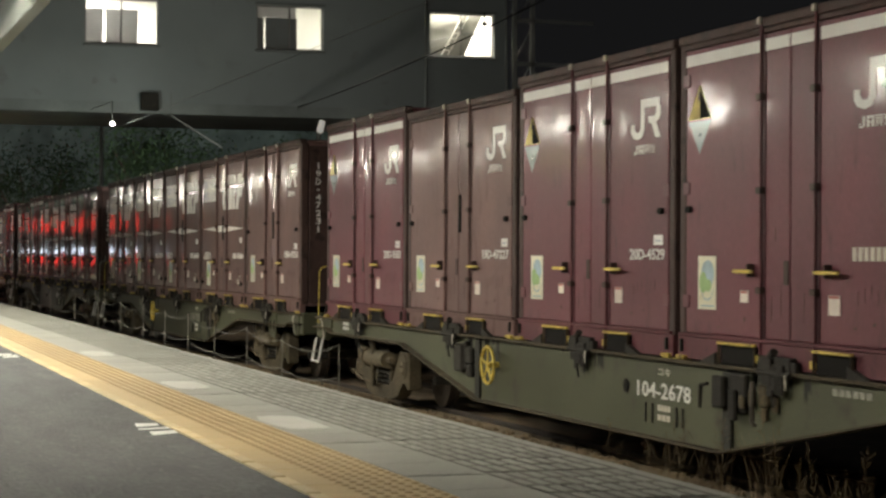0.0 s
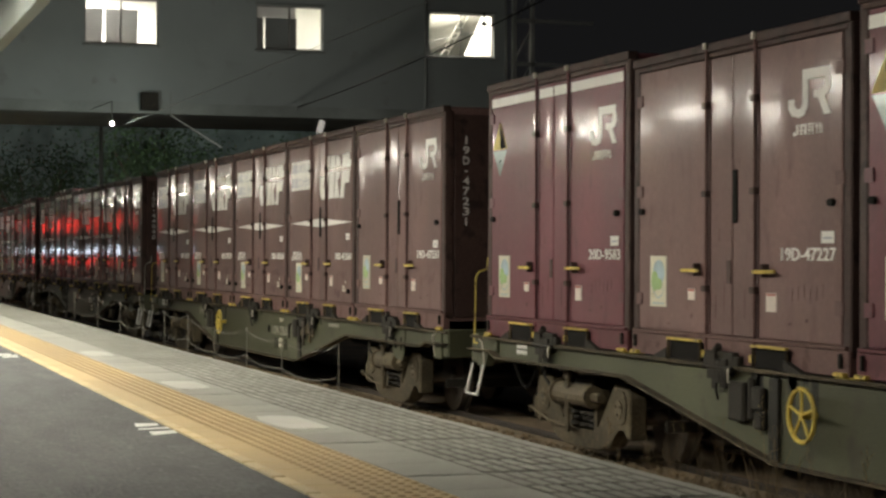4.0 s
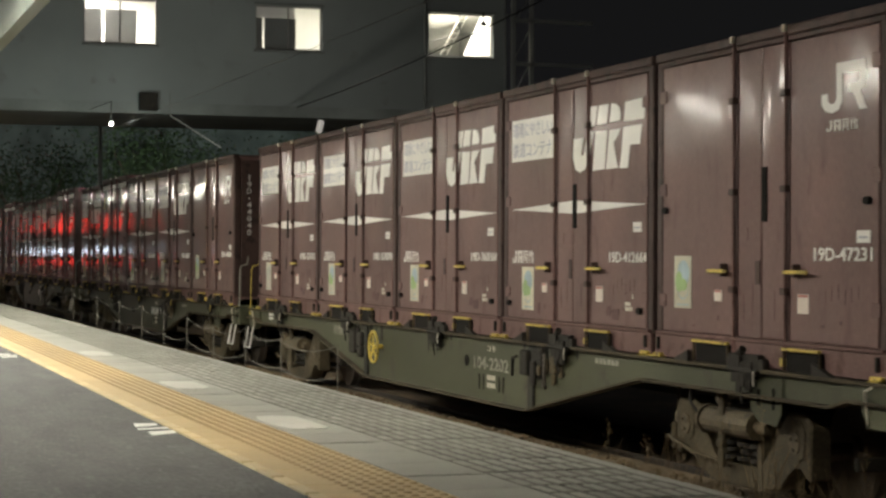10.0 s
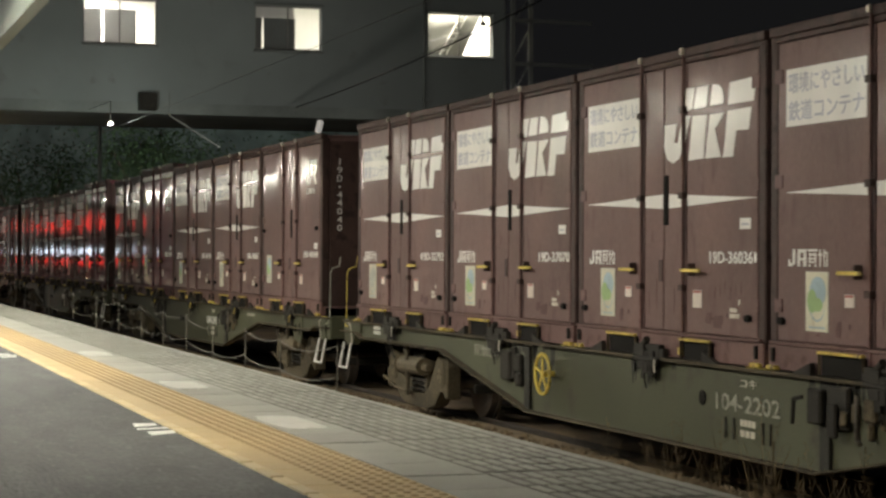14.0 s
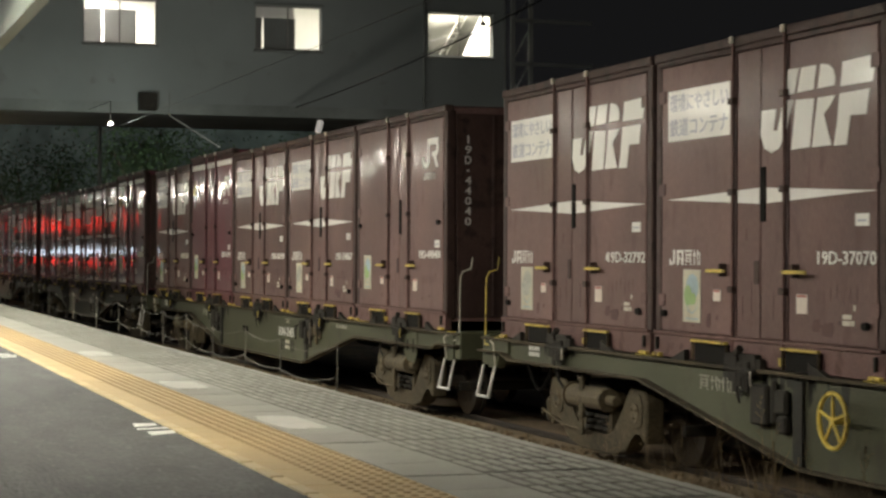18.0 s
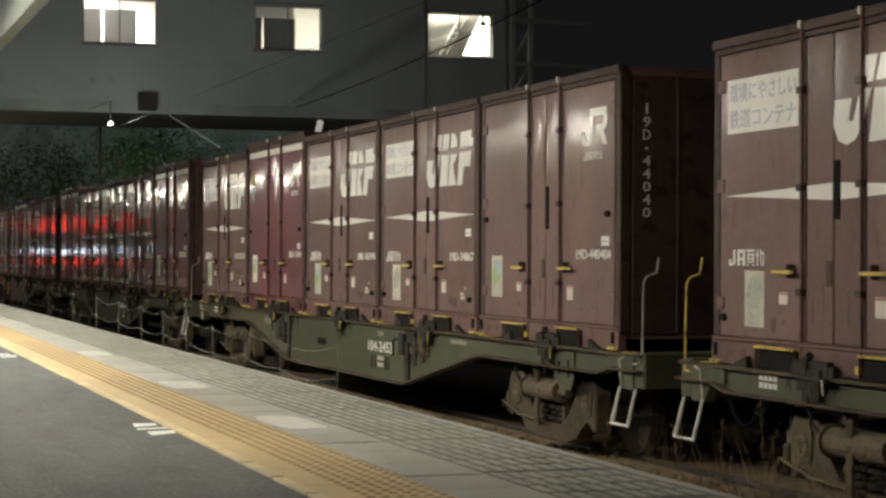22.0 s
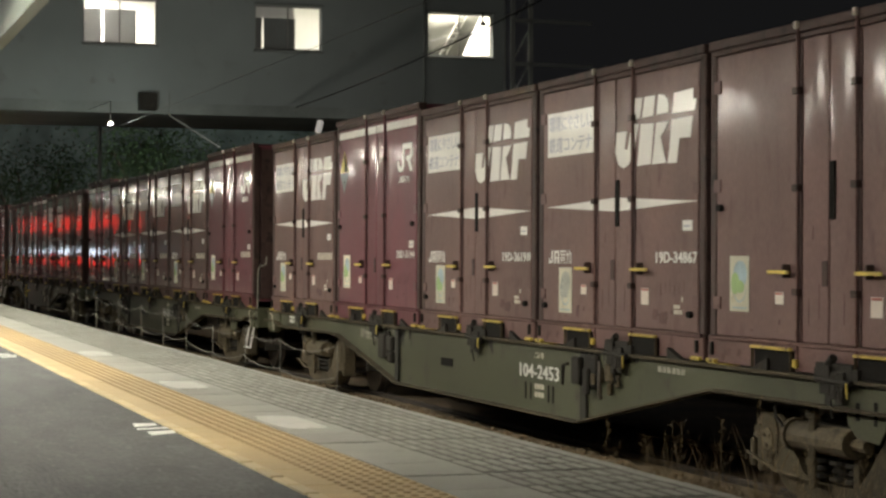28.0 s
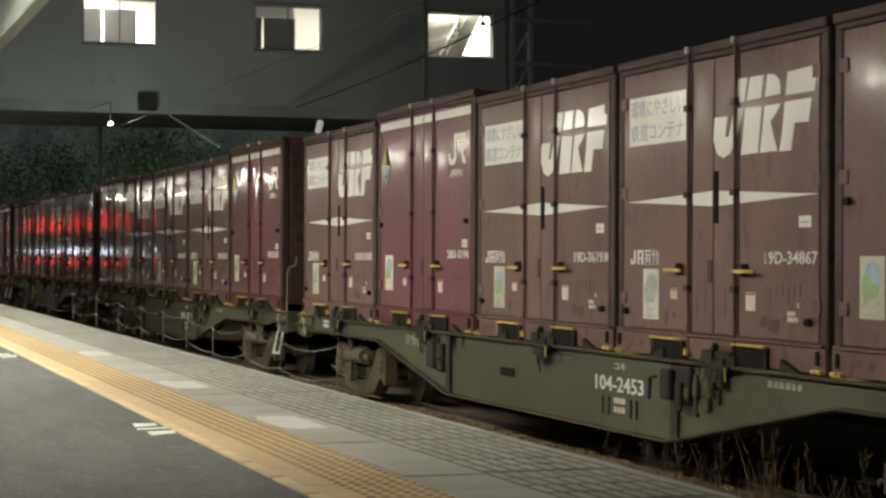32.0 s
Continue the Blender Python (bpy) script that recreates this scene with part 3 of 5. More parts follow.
def emblem(c, y0, y1):
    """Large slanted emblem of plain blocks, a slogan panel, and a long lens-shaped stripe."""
    hook = [(2.26, 1.974), (2.40, 1.968), (2.30, 1.752), (2.19, 1.628), (2.07, 1.598), (1.96, 1.634), (1.89, 1.742), (1.91, 1.920), (2.14, 1.920), (2.10, 1.762), (2.16, 1.760)]
    stem = [(2.32, 2.194), (2.48, 2.191), (2.42, 2.012), (2.26, 2.006)]
    bowl_a = [(2.52, 2.190), (2.74, 2.190), (2.70, 2.018), (2.46, 2.013)]
    bowl_b = [(2.80, 2.190), (2.91, 2.178), (2.98, 2.141), (3.01, 2.080), (3.00, 2.025), (2.76, 2.020)]
    low = [(2.44, 1.964), (2.71, 1.956), (2.65, 1.612), (2.37, 1.605)]
    leg = [(2.76, 1.954), (3.01, 1.956), (2.94, 1.891), (2.85, 1.834), (2.90, 1.728), (2.96, 1.610), (2.68, 1.607)]
    tail = [(3.07, 1.962), (3.47, 1.965), (3.43, 1.795), (3.22, 1.800), (3.17, 1.602), (2.99, 1.602), (3.03, 1.740)]
    top = [(3.11, 2.178), (3.56, 2.192), (3.51, 2.009), (3.08, 2.009)]
    for block in (hook, stem, bowl_a, bowl_b, low, leg, tail, top):
        part("emblem_block", slabs([block], y0, y1), M["white"], c, "white slanted painted block")
    for a, b in ((0.25, 1.40), (1.52, 1.88), (1.995, 2.25), (2.35, 3.56)):
        up, dn = [], []
        for i in range(9):
            x = a + (b - a) * i / 8
            t = 1 - abs(x - 1.91) / 1.66
            mid = 1.298 - 0.006 * x
            up.append((x, mid + 0.062 * max(t, 0.02)))
            dn.append((x, mid - 0.062 * max(t, 0.02)))
        part("stripe", slabs([dn + up[::-1]], y0, y1), M["white"], c, "long pointed white stripe")
    sg = part("slogan_panel", boxes((0.25, 1.385, y0, y1, 1.775, 2.19)), M["white"], c, "white panel with faded blue slogan")
    for text, z, n in (("\u74b0\u5883\u306b\u3084\u3055\u3057\u3044", 2.01, 1.07), ("\u9244\u9053\u30b3\u30f3\u30c6\u30ca", 1.81, 1.07)):
        me = lettering(text, n, 0.15, Matrix.Translation((0.285, y0 - 0.0005, z)) @ FACING, 0.001)
        part("slogan", me, M["blue"], sg)
    for rows in glyph_bars(0.27, 0.76, 0.60, 0.125, 4, y0, y1):
        part("mark_bar", boxes(*rows), M["white"], c)


BADGED = ("19D-41266", "19D-44040", "19D-36191", "19D-36036")


def number(c, text, x, z, w):
    """The container's number on the door, and again down the end wall."""
    if text:
        figures(lettering(text, w - (0.06 if text in BADGED else 0), 0.095, Matrix.Translation((x, 0.0145, z)) @ FACING), M["white"], c)
        if text == "19D-32792":
            bm = bmesh.new()
            disc(bm, x - 0.03, z + 0.05, 0.022, 0.0125, 0.0155, 12, 0.036)
            part("number_badge", bm, M["white"], c)
        if text in BADGED:
            bm = bmesh.new()
            disc(bm, x + w - 0.018, z + 0.05, 0.022, 0.0125, 0.0155, 12, 0.042)
            part("number_badge", bm, M["white"], c)
    else:
        bars("number_bar", tile_bars(x, z, w, 0.095, 9, 0.0125, 0.0155, 0.3), M["cream"], c)


def end_number(c, text):
    end = part("end_number", bmesh.new(), M["cream"], c, "grey-white number down the end wall")
    turn = Matrix.Rotation(math.pi / 2, 4, "Z") @ FACING
    n = len(text)
    for i, ch in enumerate(text):
        z = 2.19 - (i + 1) * 1.03 / n + 0.012
        if ch == "-":
            part("figure", boxes((L + 0.004, L + 0.008, 0.255, 0.285, z + 0.03, z + 0.05)), M["white"], end)
        else:
            w = 0.075 if ch not in "1" else 0.02
            part("figure", lettering(ch, w, 0.092, Matrix.Translation((L + 0.0055, 0.272 - w / 2, z)) @ turn), M["white"], end)


DECK = 1.02
TRAIN = [
    (22.15, 3.80, [("tall", "20D-9583"), ("plain", "19D-47227"), ("tall", "20D-4529"), ("tall", ""), ("plain", "")]),
    (1.86, 3.78, [("logo", "19D-32792"), ("logo", "19D-37070"), ("logo", "19D-36036"), ("logo", "19D-41266"), ("plain", "19D-47231")]),
    (-18.86, 3.79, [("logo", ""), ("tall", "20D-3194"), ("logo", "19D-36191"), ("logo", "19D-34867"), ("plain", "19D-44040")]),
    (-39.10, 3.80, [("tall", ""), ("logo", ""), ("logo", ""), ("logo", ""), ("tall", "")]),
    (-59.15, 3.80, [("plain", ""), ("plain", ""), ("tall", ""), ("logo", ""), ("plain", "")]),
    (-79.55, 3.80, [("plain", ""), ("logo", ""), ("tall", ""), ("plain", ""), ("tall", "")]),
]
MOVING = []
first = {k: container(k) for k in ("tall", "plain", "logo")}
placed = set()
for start, pitch, load in TRAIN:
    for i, (kind, text) in enumerate(load):
        spot = pose(start + i * pitch, 0, DECK)
        if kind in placed:
            c = copy_thing(first[kind], spot)
        else:
            c = first[kind]
            c.matrix_basis = spot
            placed.add(kind)
        MOVING.append((c, (start + i * pitch, 0, DECK), i, kind, text))
for c, place, i, kind, text in MOVING:
    number(c, text, {"logo": 2.77, "plain": 2.70, "tall": 2.79}[kind], 0.80 if kind != "logo" else 0.775, 0.80 if kind != "tall" else 0.72)
    if i == 4 and text:
        end_number(c, text)
    if text in ("19D-32792", "19D-34867"):
        # prints bleached to grey, with only the outline left
        for ob in c.children_recursive:
            if ob.name.startswith(("globe_print", "leaf_print")):
                ob.material_slots[0].link = "OBJECT"
                ob.material_slots[0].material = M["faded"]


# ---- container wagons ----
HALF = 9.78


def sill_outline(z_top):
    return [(-HALF, 0.86), (-9.15, 0.86), (-8.9, 0.80), (-5.67, 0.80), (-2.88, 0.325), (2.88, 0.325), (5.67, 0.80), (8.9, 0.80), (9.15, 0.86), (HALF, 0.86), (HALF, z_top), (-HALF, z_top)]


def bogie(wagon, x):
    """A two-axle bogie; side frames, springs and boxes are parts, the wheelsets turn."""
    for side in (0, 1):
        yo = 0.14 if side == 0 else 2.45 - 0.14 - 0.16
        bm = bmesh.new()
        half = [(0.42, 0.06), (0.68, 0.12), (0.80, 0.23), (0.90, 0.31), (1.02, 0.31), (1.07, 0.22), (1.14, 0.22), (1.15, 0.60), (1.08, 0.70), (0.80, 0.71), (0.70, 0.61), (0.56, 0.40), (0.42, 0.27), (0.30, 0.22)]
        slab(bm, half + [(-a, z) for a, z in half[::-1]], yo, yo + 0.17)
        bmesh.ops.bevel(bm, geom=list(bm.edges), offset=0.016, segments=1, affect="EDGES")
        for a in (-0.34, 0.27):
            box(bm, a, a + 0.07, yo + 0.02, yo + 0.15, 0.18, 0.62)
        shift(bm, Matrix.Translation((x, 0, 0)))
        f = part("side_frame", bm, M["cast"], wagon, "brake-dust brown cast side frame")
        face = yo - 0.004 if side == 0 else yo + 0.174
        out = -1 if side == 0 else 1
        for a in (-0.93, 0.93):
            bm = bmesh.new()
            slab(bm, [(a - 0.13, 0.38), (a - 0.15, 0.56), (a - 0.09, 0.65), (a + 0.09, 0.65), (a + 0.15, 0.56), (a + 0.13, 0.38), (a + 0.06, 0.345), (a - 0.06, 0.345)], *sorted((face, face + out * 0.012)))
            bmesh.ops.bevel(bm, geom=list(bm.edges), offset=0.005, segments=1, affect="EDGES")
            shift(bm, Matrix.Translation((x, 0, 0)))
            ab = part("axle_box", bm, M["cast"], f)
            bm = bmesh.new()
            disc(bm, x + a, 0.48, 0.085, *sorted((face + out * 0.011, face + out * 0.022)), 16)
            part("axle_cap", bm, M["rust"], ab)
            for q in range(3):
                bm = bmesh.new()
                disc(bm, x + a + 0.05 * math.cos(0.5 + q * 2.094), 0.48 + 0.05 * math.sin(0.5 + q * 2.094), 0.013, *sorted((face + out * 0.022, face + out * 0.032)), 6)
                part("bolt", bm, M["cast"], ab)
        for a in (-0.22, 0.0, 0.22):
            bm = bmesh.new()
            for k in range(5):
                disc(bm, 0, 0, 0.085 if k % 2 == 0 else 0.06, 0.0, 0.03, 12)
                for v in list(bm.verts)[-24:]:
                    v.co = Vector((x + a + v.co.x, yo + 0.08 + v.co.z, 0.26 + k * 0.056 + v.co.y))
            part("spring", bm, M["dark"], f)
    part("bolster", boxes((x - 0.22, x + 0.22, 0.16, 2.29, 0.50, 0.72), bevel=0.02), M["dark"], wagon)
    if x > 0:
        hp = part("hanger_plate", slabs([[(x + 0.42, 0.96), (x + 0.50, 0.70), (x + 0.62, 0.62), (x + 0.90, 0.60), (x + 0.98, 0.70), (x + 1.0, 0.96)]], -0.012, -0.002), M["grey_sill"], wagon, "grey hanger plate over the bogie")
        bars("slot", ((x + 0.60, x + 0.65, -0.016, -0.0125, 0.74, 0.86), (x + 0.84, x + 0.88, -0.016, -0.0125, 0.72, 0.88)), M["seal"], hp)
    bm = bmesh.new()
    rod(bm, (x - 0.46, 0.12, 0.55), (x + 0.36, 0.12, 0.55), 0.105, 14)
    rod(bm, (x - 0.50, 0.12, 0.55), (x - 0.46, 0.12, 0.55), 0.125, 14)
    rod(bm, (x + 0.36, 0.12, 0.55), (x + 0.54, 0.12, 0.55), 0.045, 10)
    part("brake_cylinder", bm, M["rust"], wagon, "dusty brake cylinder")
    lever = part("brake_lever", boxes((x - 0.15, x - 0.06, 0.03, 0.055, 0.20, 0.92), (x - 0.17, x - 0.04, 0.02, 0.065, 0.70, 0.80), (x - 0.16, x - 0.05, 0.02, 0.065, 0.36, 0.42), bevel=0.008), M["cast"], wagon, "upright dusty brake lever")
    part("pin", boxes((x - 0.125, x - 0.085, 0.0, 0.02, 0.73, 0.77), bevel=0.008), M["steel"], lever)
    part("brake_rod", rods([(x - 1.28, 0.12, 0.30), (x - 1.18, 0.08, 0.36), (x - 0.70, 0.08, 0.26), (x - 0.12, 0.08, 0.24)], 0.014, 6), M["rust"], wagon)
    shoe = part("brake_block", boxes((x - 1.30, x - 1.24, 0.16, 0.30, 0.24, 0.46), (x - 1.32, x - 1.22, 0.20, 0.25, 0.40, 0.56), bevel=0.014), M["rust"], wagon)
    part("shoe_link", rods([(x - 1.27, 0.22, 0.54), (x - 1.24, 0.20, 0.70), (x - 1.18, 0.20, 0.84)], 0.012, 6), M["cast"], shoe)
    part("hose", rods([(x - 0.62, 0.02, 0.86), (x - 0.58, 0.0, 0.68), (x - 0.48, 0.02, 0.60)], 0.013, 6), M["dark"], wagon)
    for q in (x - 1.36, x + 1.30):
        part("brake_beam", boxes((q, q + 0.06, 0.4, 2.05, 0.30, 0.40), bevel=0.01), M["dark"], wagon)


def wheelset(wagon, x):
    """Two wheels on one axle; its origin is the axle's middle, so that it turns about y."""
    bm = bmesh.new()
    for s in (-1, 1):
        for r, a, b in ((0.405, 0.50, 0.61), (0.432, 0.495, 0.525)):
            disc(bm, 0, 0, r, s * a, s * b, 28)
        disc(bm, 0, 0, 0.13, s * 0.46, s * 0.66, 14)
        for k in range(8):
            a = k * math.pi / 4
            disc(bm, 0.24 * math.cos(a), 0.24 * math.sin(a), 0.045, s * 0.606, s * 0.614, 8)
    disc(bm, 0, 0, 0.075, -1.0, 1.0, 12)
    w = part("wheelset", bm, M["steel"], wagon, "worn steel wheels on an axle")
    w.location = (x, 1.225, 0.405)
    return w


def bogie_x(ink):
    return 7.12 if ink == "worn" else 7.2


def build_wagon(text, wheel_brake, label, ink="white"):
    """A container flat wagon; its origin lies at rail level under the middle of the platform side."""
    w = thing("container_wagon", label, "wagon", "wagons of the train")
    for y0, y1 in ((0.0, 0.03), (2.42, 2.45)):
        sill = part("side_sill", slabs([sill_outline(0.985)], y0, y1), M["grey_sill"], w, "grey-green fish-bellied side beam")
        out = -0.05 if y0 == 0.0 else 2.452
        bm = boxes((-HALF, HALF, out, out + 0.05, 0.985, 1.012))
        part("deck_edge", bm, M["cast"], sill, "dark rusty flange")
        lo = bmesh.new()
        o = sill_outline(0)[:10]
        for (xa, za), (xb, zb) in zip(o, o[1:]):
            slab(lo, [(xa, za), (xb, zb), (xb, zb + 0.018), (xa, za + 0.018)], *((-0.085, -0.002) if y0 == 0.0 else (2.452, 2.535)))
        part("lower_flange", lo, M["cast"], sill, "rusty lower flange")
        for a in (-2.95, 2.95):
            part("rib", boxes((a - 0.07, a + 0.07, -0.03 if y0 == 0.0 else 2.452, -0.002 if y0 == 0.0 else 2.48, 0.35, 0.96), bevel=0.006), M["grime"], sill)
    part("deck", boxes((-HALF + 0.02, HALF - 0.02, 0.03, 2.42, 0.965, 1.005)), M["dark"], w, "dark steel deck")
    part("centre_sill", boxes((-9.7, 9.7, 0.95, 1.50, 0.62, 0.96)), M["dark"], w)
    for s in (-1, 1):
        part("end_beam", boxes((s * 9.70 - 0.10, s * 9.70 + 0.10, -0.02, 2.47, 0.72, 1.03), bevel=0.015), M["grey_sill"], w, "grey-green end beam")
        part("end_box", slabs([[(s * 9.585, 0.70), (s * 9.585, 0.98), (s * 9.00, 0.98), (s * 9.00, 0.868), (s * 9.24, 0.868), (s * 9.34, 0.70)]], -0.028, 0.06), M["grey_sill"], w)
        cp = part("coupler", boxes((s * 9.98 - 0.22, s * 9.98 + 0.22, 1.10, 1.35, 0.74, 0.98), (s * 10.12 - 0.09, s * 10.12 + 0.09, 1.02, 1.43, 0.72, 1.0), bevel=0.03), M["dark"], w, "automatic knuckle coupler")
        hose = [(s * (9.8 + 0.05 * k), 0.75 + 0.02 * k, 0.70 - 0.3 * math.sin(k * math.pi / 8)) for k in range(8)]
        part("brake_hose", rods(hose, 0.022, 6), M["seal"], w)
        # step loop and hand rail at each end
        a = 9.55 if s > 0 else -9.48
        equipped = wheel_brake if s < 0 else ink != "worn"
        if equipped:
            part("step", rods([(a - 0.17, -0.06, 0.72), (a - 0.17 - 0.08, -0.10, 0.40), (a + 0.17 - 0.08, -0.10, 0.40), (a + 0.17, -0.06, 0.72)], 0.014, 6), M["white"], w, "white painted foot step")
        rail = rods([(s * 9.60, -0.03, 0.93), (s * 9.70, -0.03, 0.93), (s * 9.74, -0.01, 0.99), (s * 9.74, 0.0, 1.62), (s * 9.74, 0.03, 1.68), (s * 9.74, 0.12, 1.71), (s * 9.74, 0.14, 1.84)], 0.0095, 6)
        if equipped:
            part("hand_rail", rail, M["worn" if s > 0 else "yellow"], w, "painted hand rail")
        part("hand_rail", rods([(s * 9.36, -0.035, 0.72), (s * 9.36, -0.06, 0.95), (s * 9.45, -0.06, 0.98)], 0.009, 6), M["cream"], w)
        bogie(w, bogie_x(ink) if s > 0 else -7.1)
    # container locks and guides for five positions
    for k in range(5):
        a = (k - 2) * 3.79
        bm = boxes((a - 0.27, a + 0.23, -0.055, -0.002, 0.99, 1.115), (a - 0.18, a + 0.15, -0.075, -0.002, 0.93, 1.06), (a - 0.16, a - 0.02, -0.085, -0.066, 0.90, 1.10), (a + 0.03, a + 0.13, -0.07, -0.05, 0.84, 0.94), (a - 0.13, a - 0.04, -0.06, -0.051, 0.82, 0.94), (a - 0.30, a - 0.19, -0.05, -0.002, 1.0, 1.075), (a + 0.2, a + 0.30, -0.05, -0.002, 1.0, 1.085), (a - 0.06, a + 0.05, -0.08, -0.061, 0.87, 1.05), bevel=0.016)
        rod(bm, (a - 0.10, -0.05, 1.10), (a - 0.02, -0.05, 1.155), 0.03, 8)
        rod(bm, (a - 0.22, -0.075, 1.0), (a + 0.26, -0.075, 0.985), 0.022, 8)
        rod(bm, (a + 0.08, -0.07, 0.98), (a + 0.10, -0.06, 0.86), 0.018, 6)
        lock = part("container_lock", bm, M["dark"], w, "dark greasy locking device")
        part("lever", rods([(a + 0.24, -0.10, 0.99), (a + 0.28, -0.12, 0.94), (a + 0.29, -0.12, 0.89)], 0.008, 6), M["cream" if wheel_brake else "yellow"], lock)
        part("chain", rods([(a - 0.02, -0.07, 0.88), (a - 0.04, -0.06, 0.80), (a - 0.03, -0.05, 0.74)], 0.010, 6), M["dark"], lock)
        for g0, g1 in ((a - 1.30, a - 1.02), (a + 1.02, a + 1.30)):
            s = 1 if g0 > a else -1
            part("guide", slabs([[(g0, 1.012), (g1, 1.012), (g0 if s > 0 else g1, 1.10)]], -0.045, -0.004), M["dark"], w)
        for s in (-1, 1):
            part("twist_lock", boxes((a + s * 1.80 - 0.07, a + s * 1.80 + 0.07, -0.02, 0.10, 1.006, 1.019), bevel=0.004), M["yellow"], w)
    # valve boxes, brackets, plates
    bars("valve_box", ((2.80, 2.99, -0.09, -0.031, 0.68, 0.93), (3.02, 3.30, -0.05, -0.006, 0.66, 0.96), (3.08, 3.20, -0.09, -0.051, 0.60, 0.84)), M["dark"], w, 0.015)
    bars("valve_box", ((3.52, 3.66, -0.06, -0.006, 0.74, 0.90), (3.55, 3.61, -0.05, -0.006, 0.62, 0.735), (3.34, 3.41, -0.05, -0.006, 0.72, 0.86), (3.70, 3.78, -0.04, -0.006, 0.70, 0.82), (3.24, 3.32, -0.08, -0.051, 0.70, 0.80)), M["rust"], w, 0.015)
    part("pull_rod", rods([(3.52, -0.10, 0.92), (3.54, -0.11, 0.62), (3.58, -0.11, 0.60)], 0.018, 6), M["steel"], w, "bare steel pull rod")
    part("pull_rod", rods([(2.74, -0.09, 0.86), (2.62, -0.09, 0.84), (2.58, -0.08, 0.66)], 0.014, 6), M["dark"], w)
    bars("bracket", ((-3.26, -3.08, -0.06, -0.006, 0.70, 0.88), (-3.62, -3.36, -0.07, -0.006, 0.60, 0.90), (-3.34, -3.27, -0.05, -0.006, 0.62, 0.94), (-3.2, -3.06, -0.07, -0.006, 0.56, 0.695)), M["dark"], w, 0.018)
    bm = bmesh.new()
    rod(bm, (-7.6, 0.5, 0.60), (-5.9, 0.5, 0.60), 0.12, 12)
    shift(bm, Matrix.Translation((5.0, 0.4, 0)))
    part("air_tank", bm, M["dark"], w)
    if wheel_brake:
        cx, cz, r = (-2.28 if ink == "worn" else -2.35), 0.73, 0.19
        ring = [(cx + r * math.cos(k * math.pi / 10), -0.12, cz + r * math.sin(k * math.pi / 10)) for k in range(20)]
        hw = part("hand_wheel", rods(ring, 0.017, 6, True), M["yellow"], w, "yellow brake hand wheel")
        bm = bmesh.new()
        for k in range(5):
            a = math.pi / 2 + k * 2 * math.pi / 5
            rod(bm, (cx, -0.12, cz), (cx + r * math.cos(a), -0.12, cz + r * math.sin(a)), 0.012, 6)
        rod(bm, (cx, -0.13, cz), (cx, -0.004, cz), 0.03, 10)
        part("spider", bm, M["yellow"], hw)
        bm = bmesh.new()
        disc(bm, 0.96, 0.73, 0.06, -0.010, -0.004, 14)
        part("hole", bm, M["seal"], w)
    else:
        part("hole", boxes((-1.28, -0.88, -0.012, -0.004, 0.635, 0.72), bevel=0.012), M["seal"], w)
    x = 1.24 if not wheel_brake else 1.20
    if text:
        figures(lettering(text, 1.06, 0.135, Matrix.Translation((x, -0.004, 0.66)) @ FACING), M[ink], w)
        figures(lettering("\u30b3\u30ad", 0.26, 0.065, Matrix.Translation((x + 0.42, -0.004, 0.855)) @ FACING), M["cream"], w)
    else:
        bars("number_bar", tile_bars(x, 0.66, 1.06, 0.13, 7, -0.006, -0.002, 0.3), M["cream"], w)
    bars("data_bar", tile_bars(x + 0.42, 0.56, 0.26, 0.05, 4, -0.006, -0.002) + tile_bars(x + 0.42, 0.48, 0.26, 0.05, 3, -0.006, -0.002), M["cream"], w)
    bars("data_rule", ((x + 0.16, x + 0.18, -0.012, -0.002, 0.45, 0.61), (x + 0.30, x + 0.32, -0.012, -0.002, 0.45, 0.61), (x + 0.78, x + 0.80, -0.012, -0.002, 0.45, 0.61), (x + 0.90, x + 0.92, -0.012, -0.002, 0.45, 0.61)), M["grime"], w)
    bars("data_bar", tile_bars(4.55, 0.885, 0.55, 0.05, 6, -0.006, -0.002), M["worn"], w)
    if ink == "worn" or not wheel_brake:
        for rows in glyph_bars(-4.62, 0.80, 0.78, 0.115, 4, -0.006, -0.002, (2, 3, 3, 2)):
            part("home_bar", boxes(*rows), M["worn"], w)
    bars("plate_bar", tile_bars(-8.46, 0.930, 0.30, 0.042, 4, -0.006, -0.002) + tile_bars(-8.46, 0.872, 0.30, 0.042, 4, -0.006, -0.002), M["white"], w)
    # grease and rust that has run down the sill from the locks
    for k in range(64):
        a = random.choice((-7.58, -3.79, -3.2, -2.7, 0.0, 0.0, 3.1, 3.5, 3.79, 7.58)) + random.gauss(0, 0.2)
        wd, hh = random.uniform(0.03, 0.13), random.uniform(0.05, 0.26)
        if abs(a) > 5.4:
            hh = min(hh, 0.12)
        top = [(a + wd * (j / 5 - 0.5), 0.984) for j in range(6)]
        low = [(a + wd * (j / 5 - 0.5) * 0.8, 0.984 - hh * random.uniform(0.35, 1.0)) for j in range(6)]
        part("grease_run", slabs([low + top[::-1]], -0.0012, -0.0002), M["grime"], w)
    return w


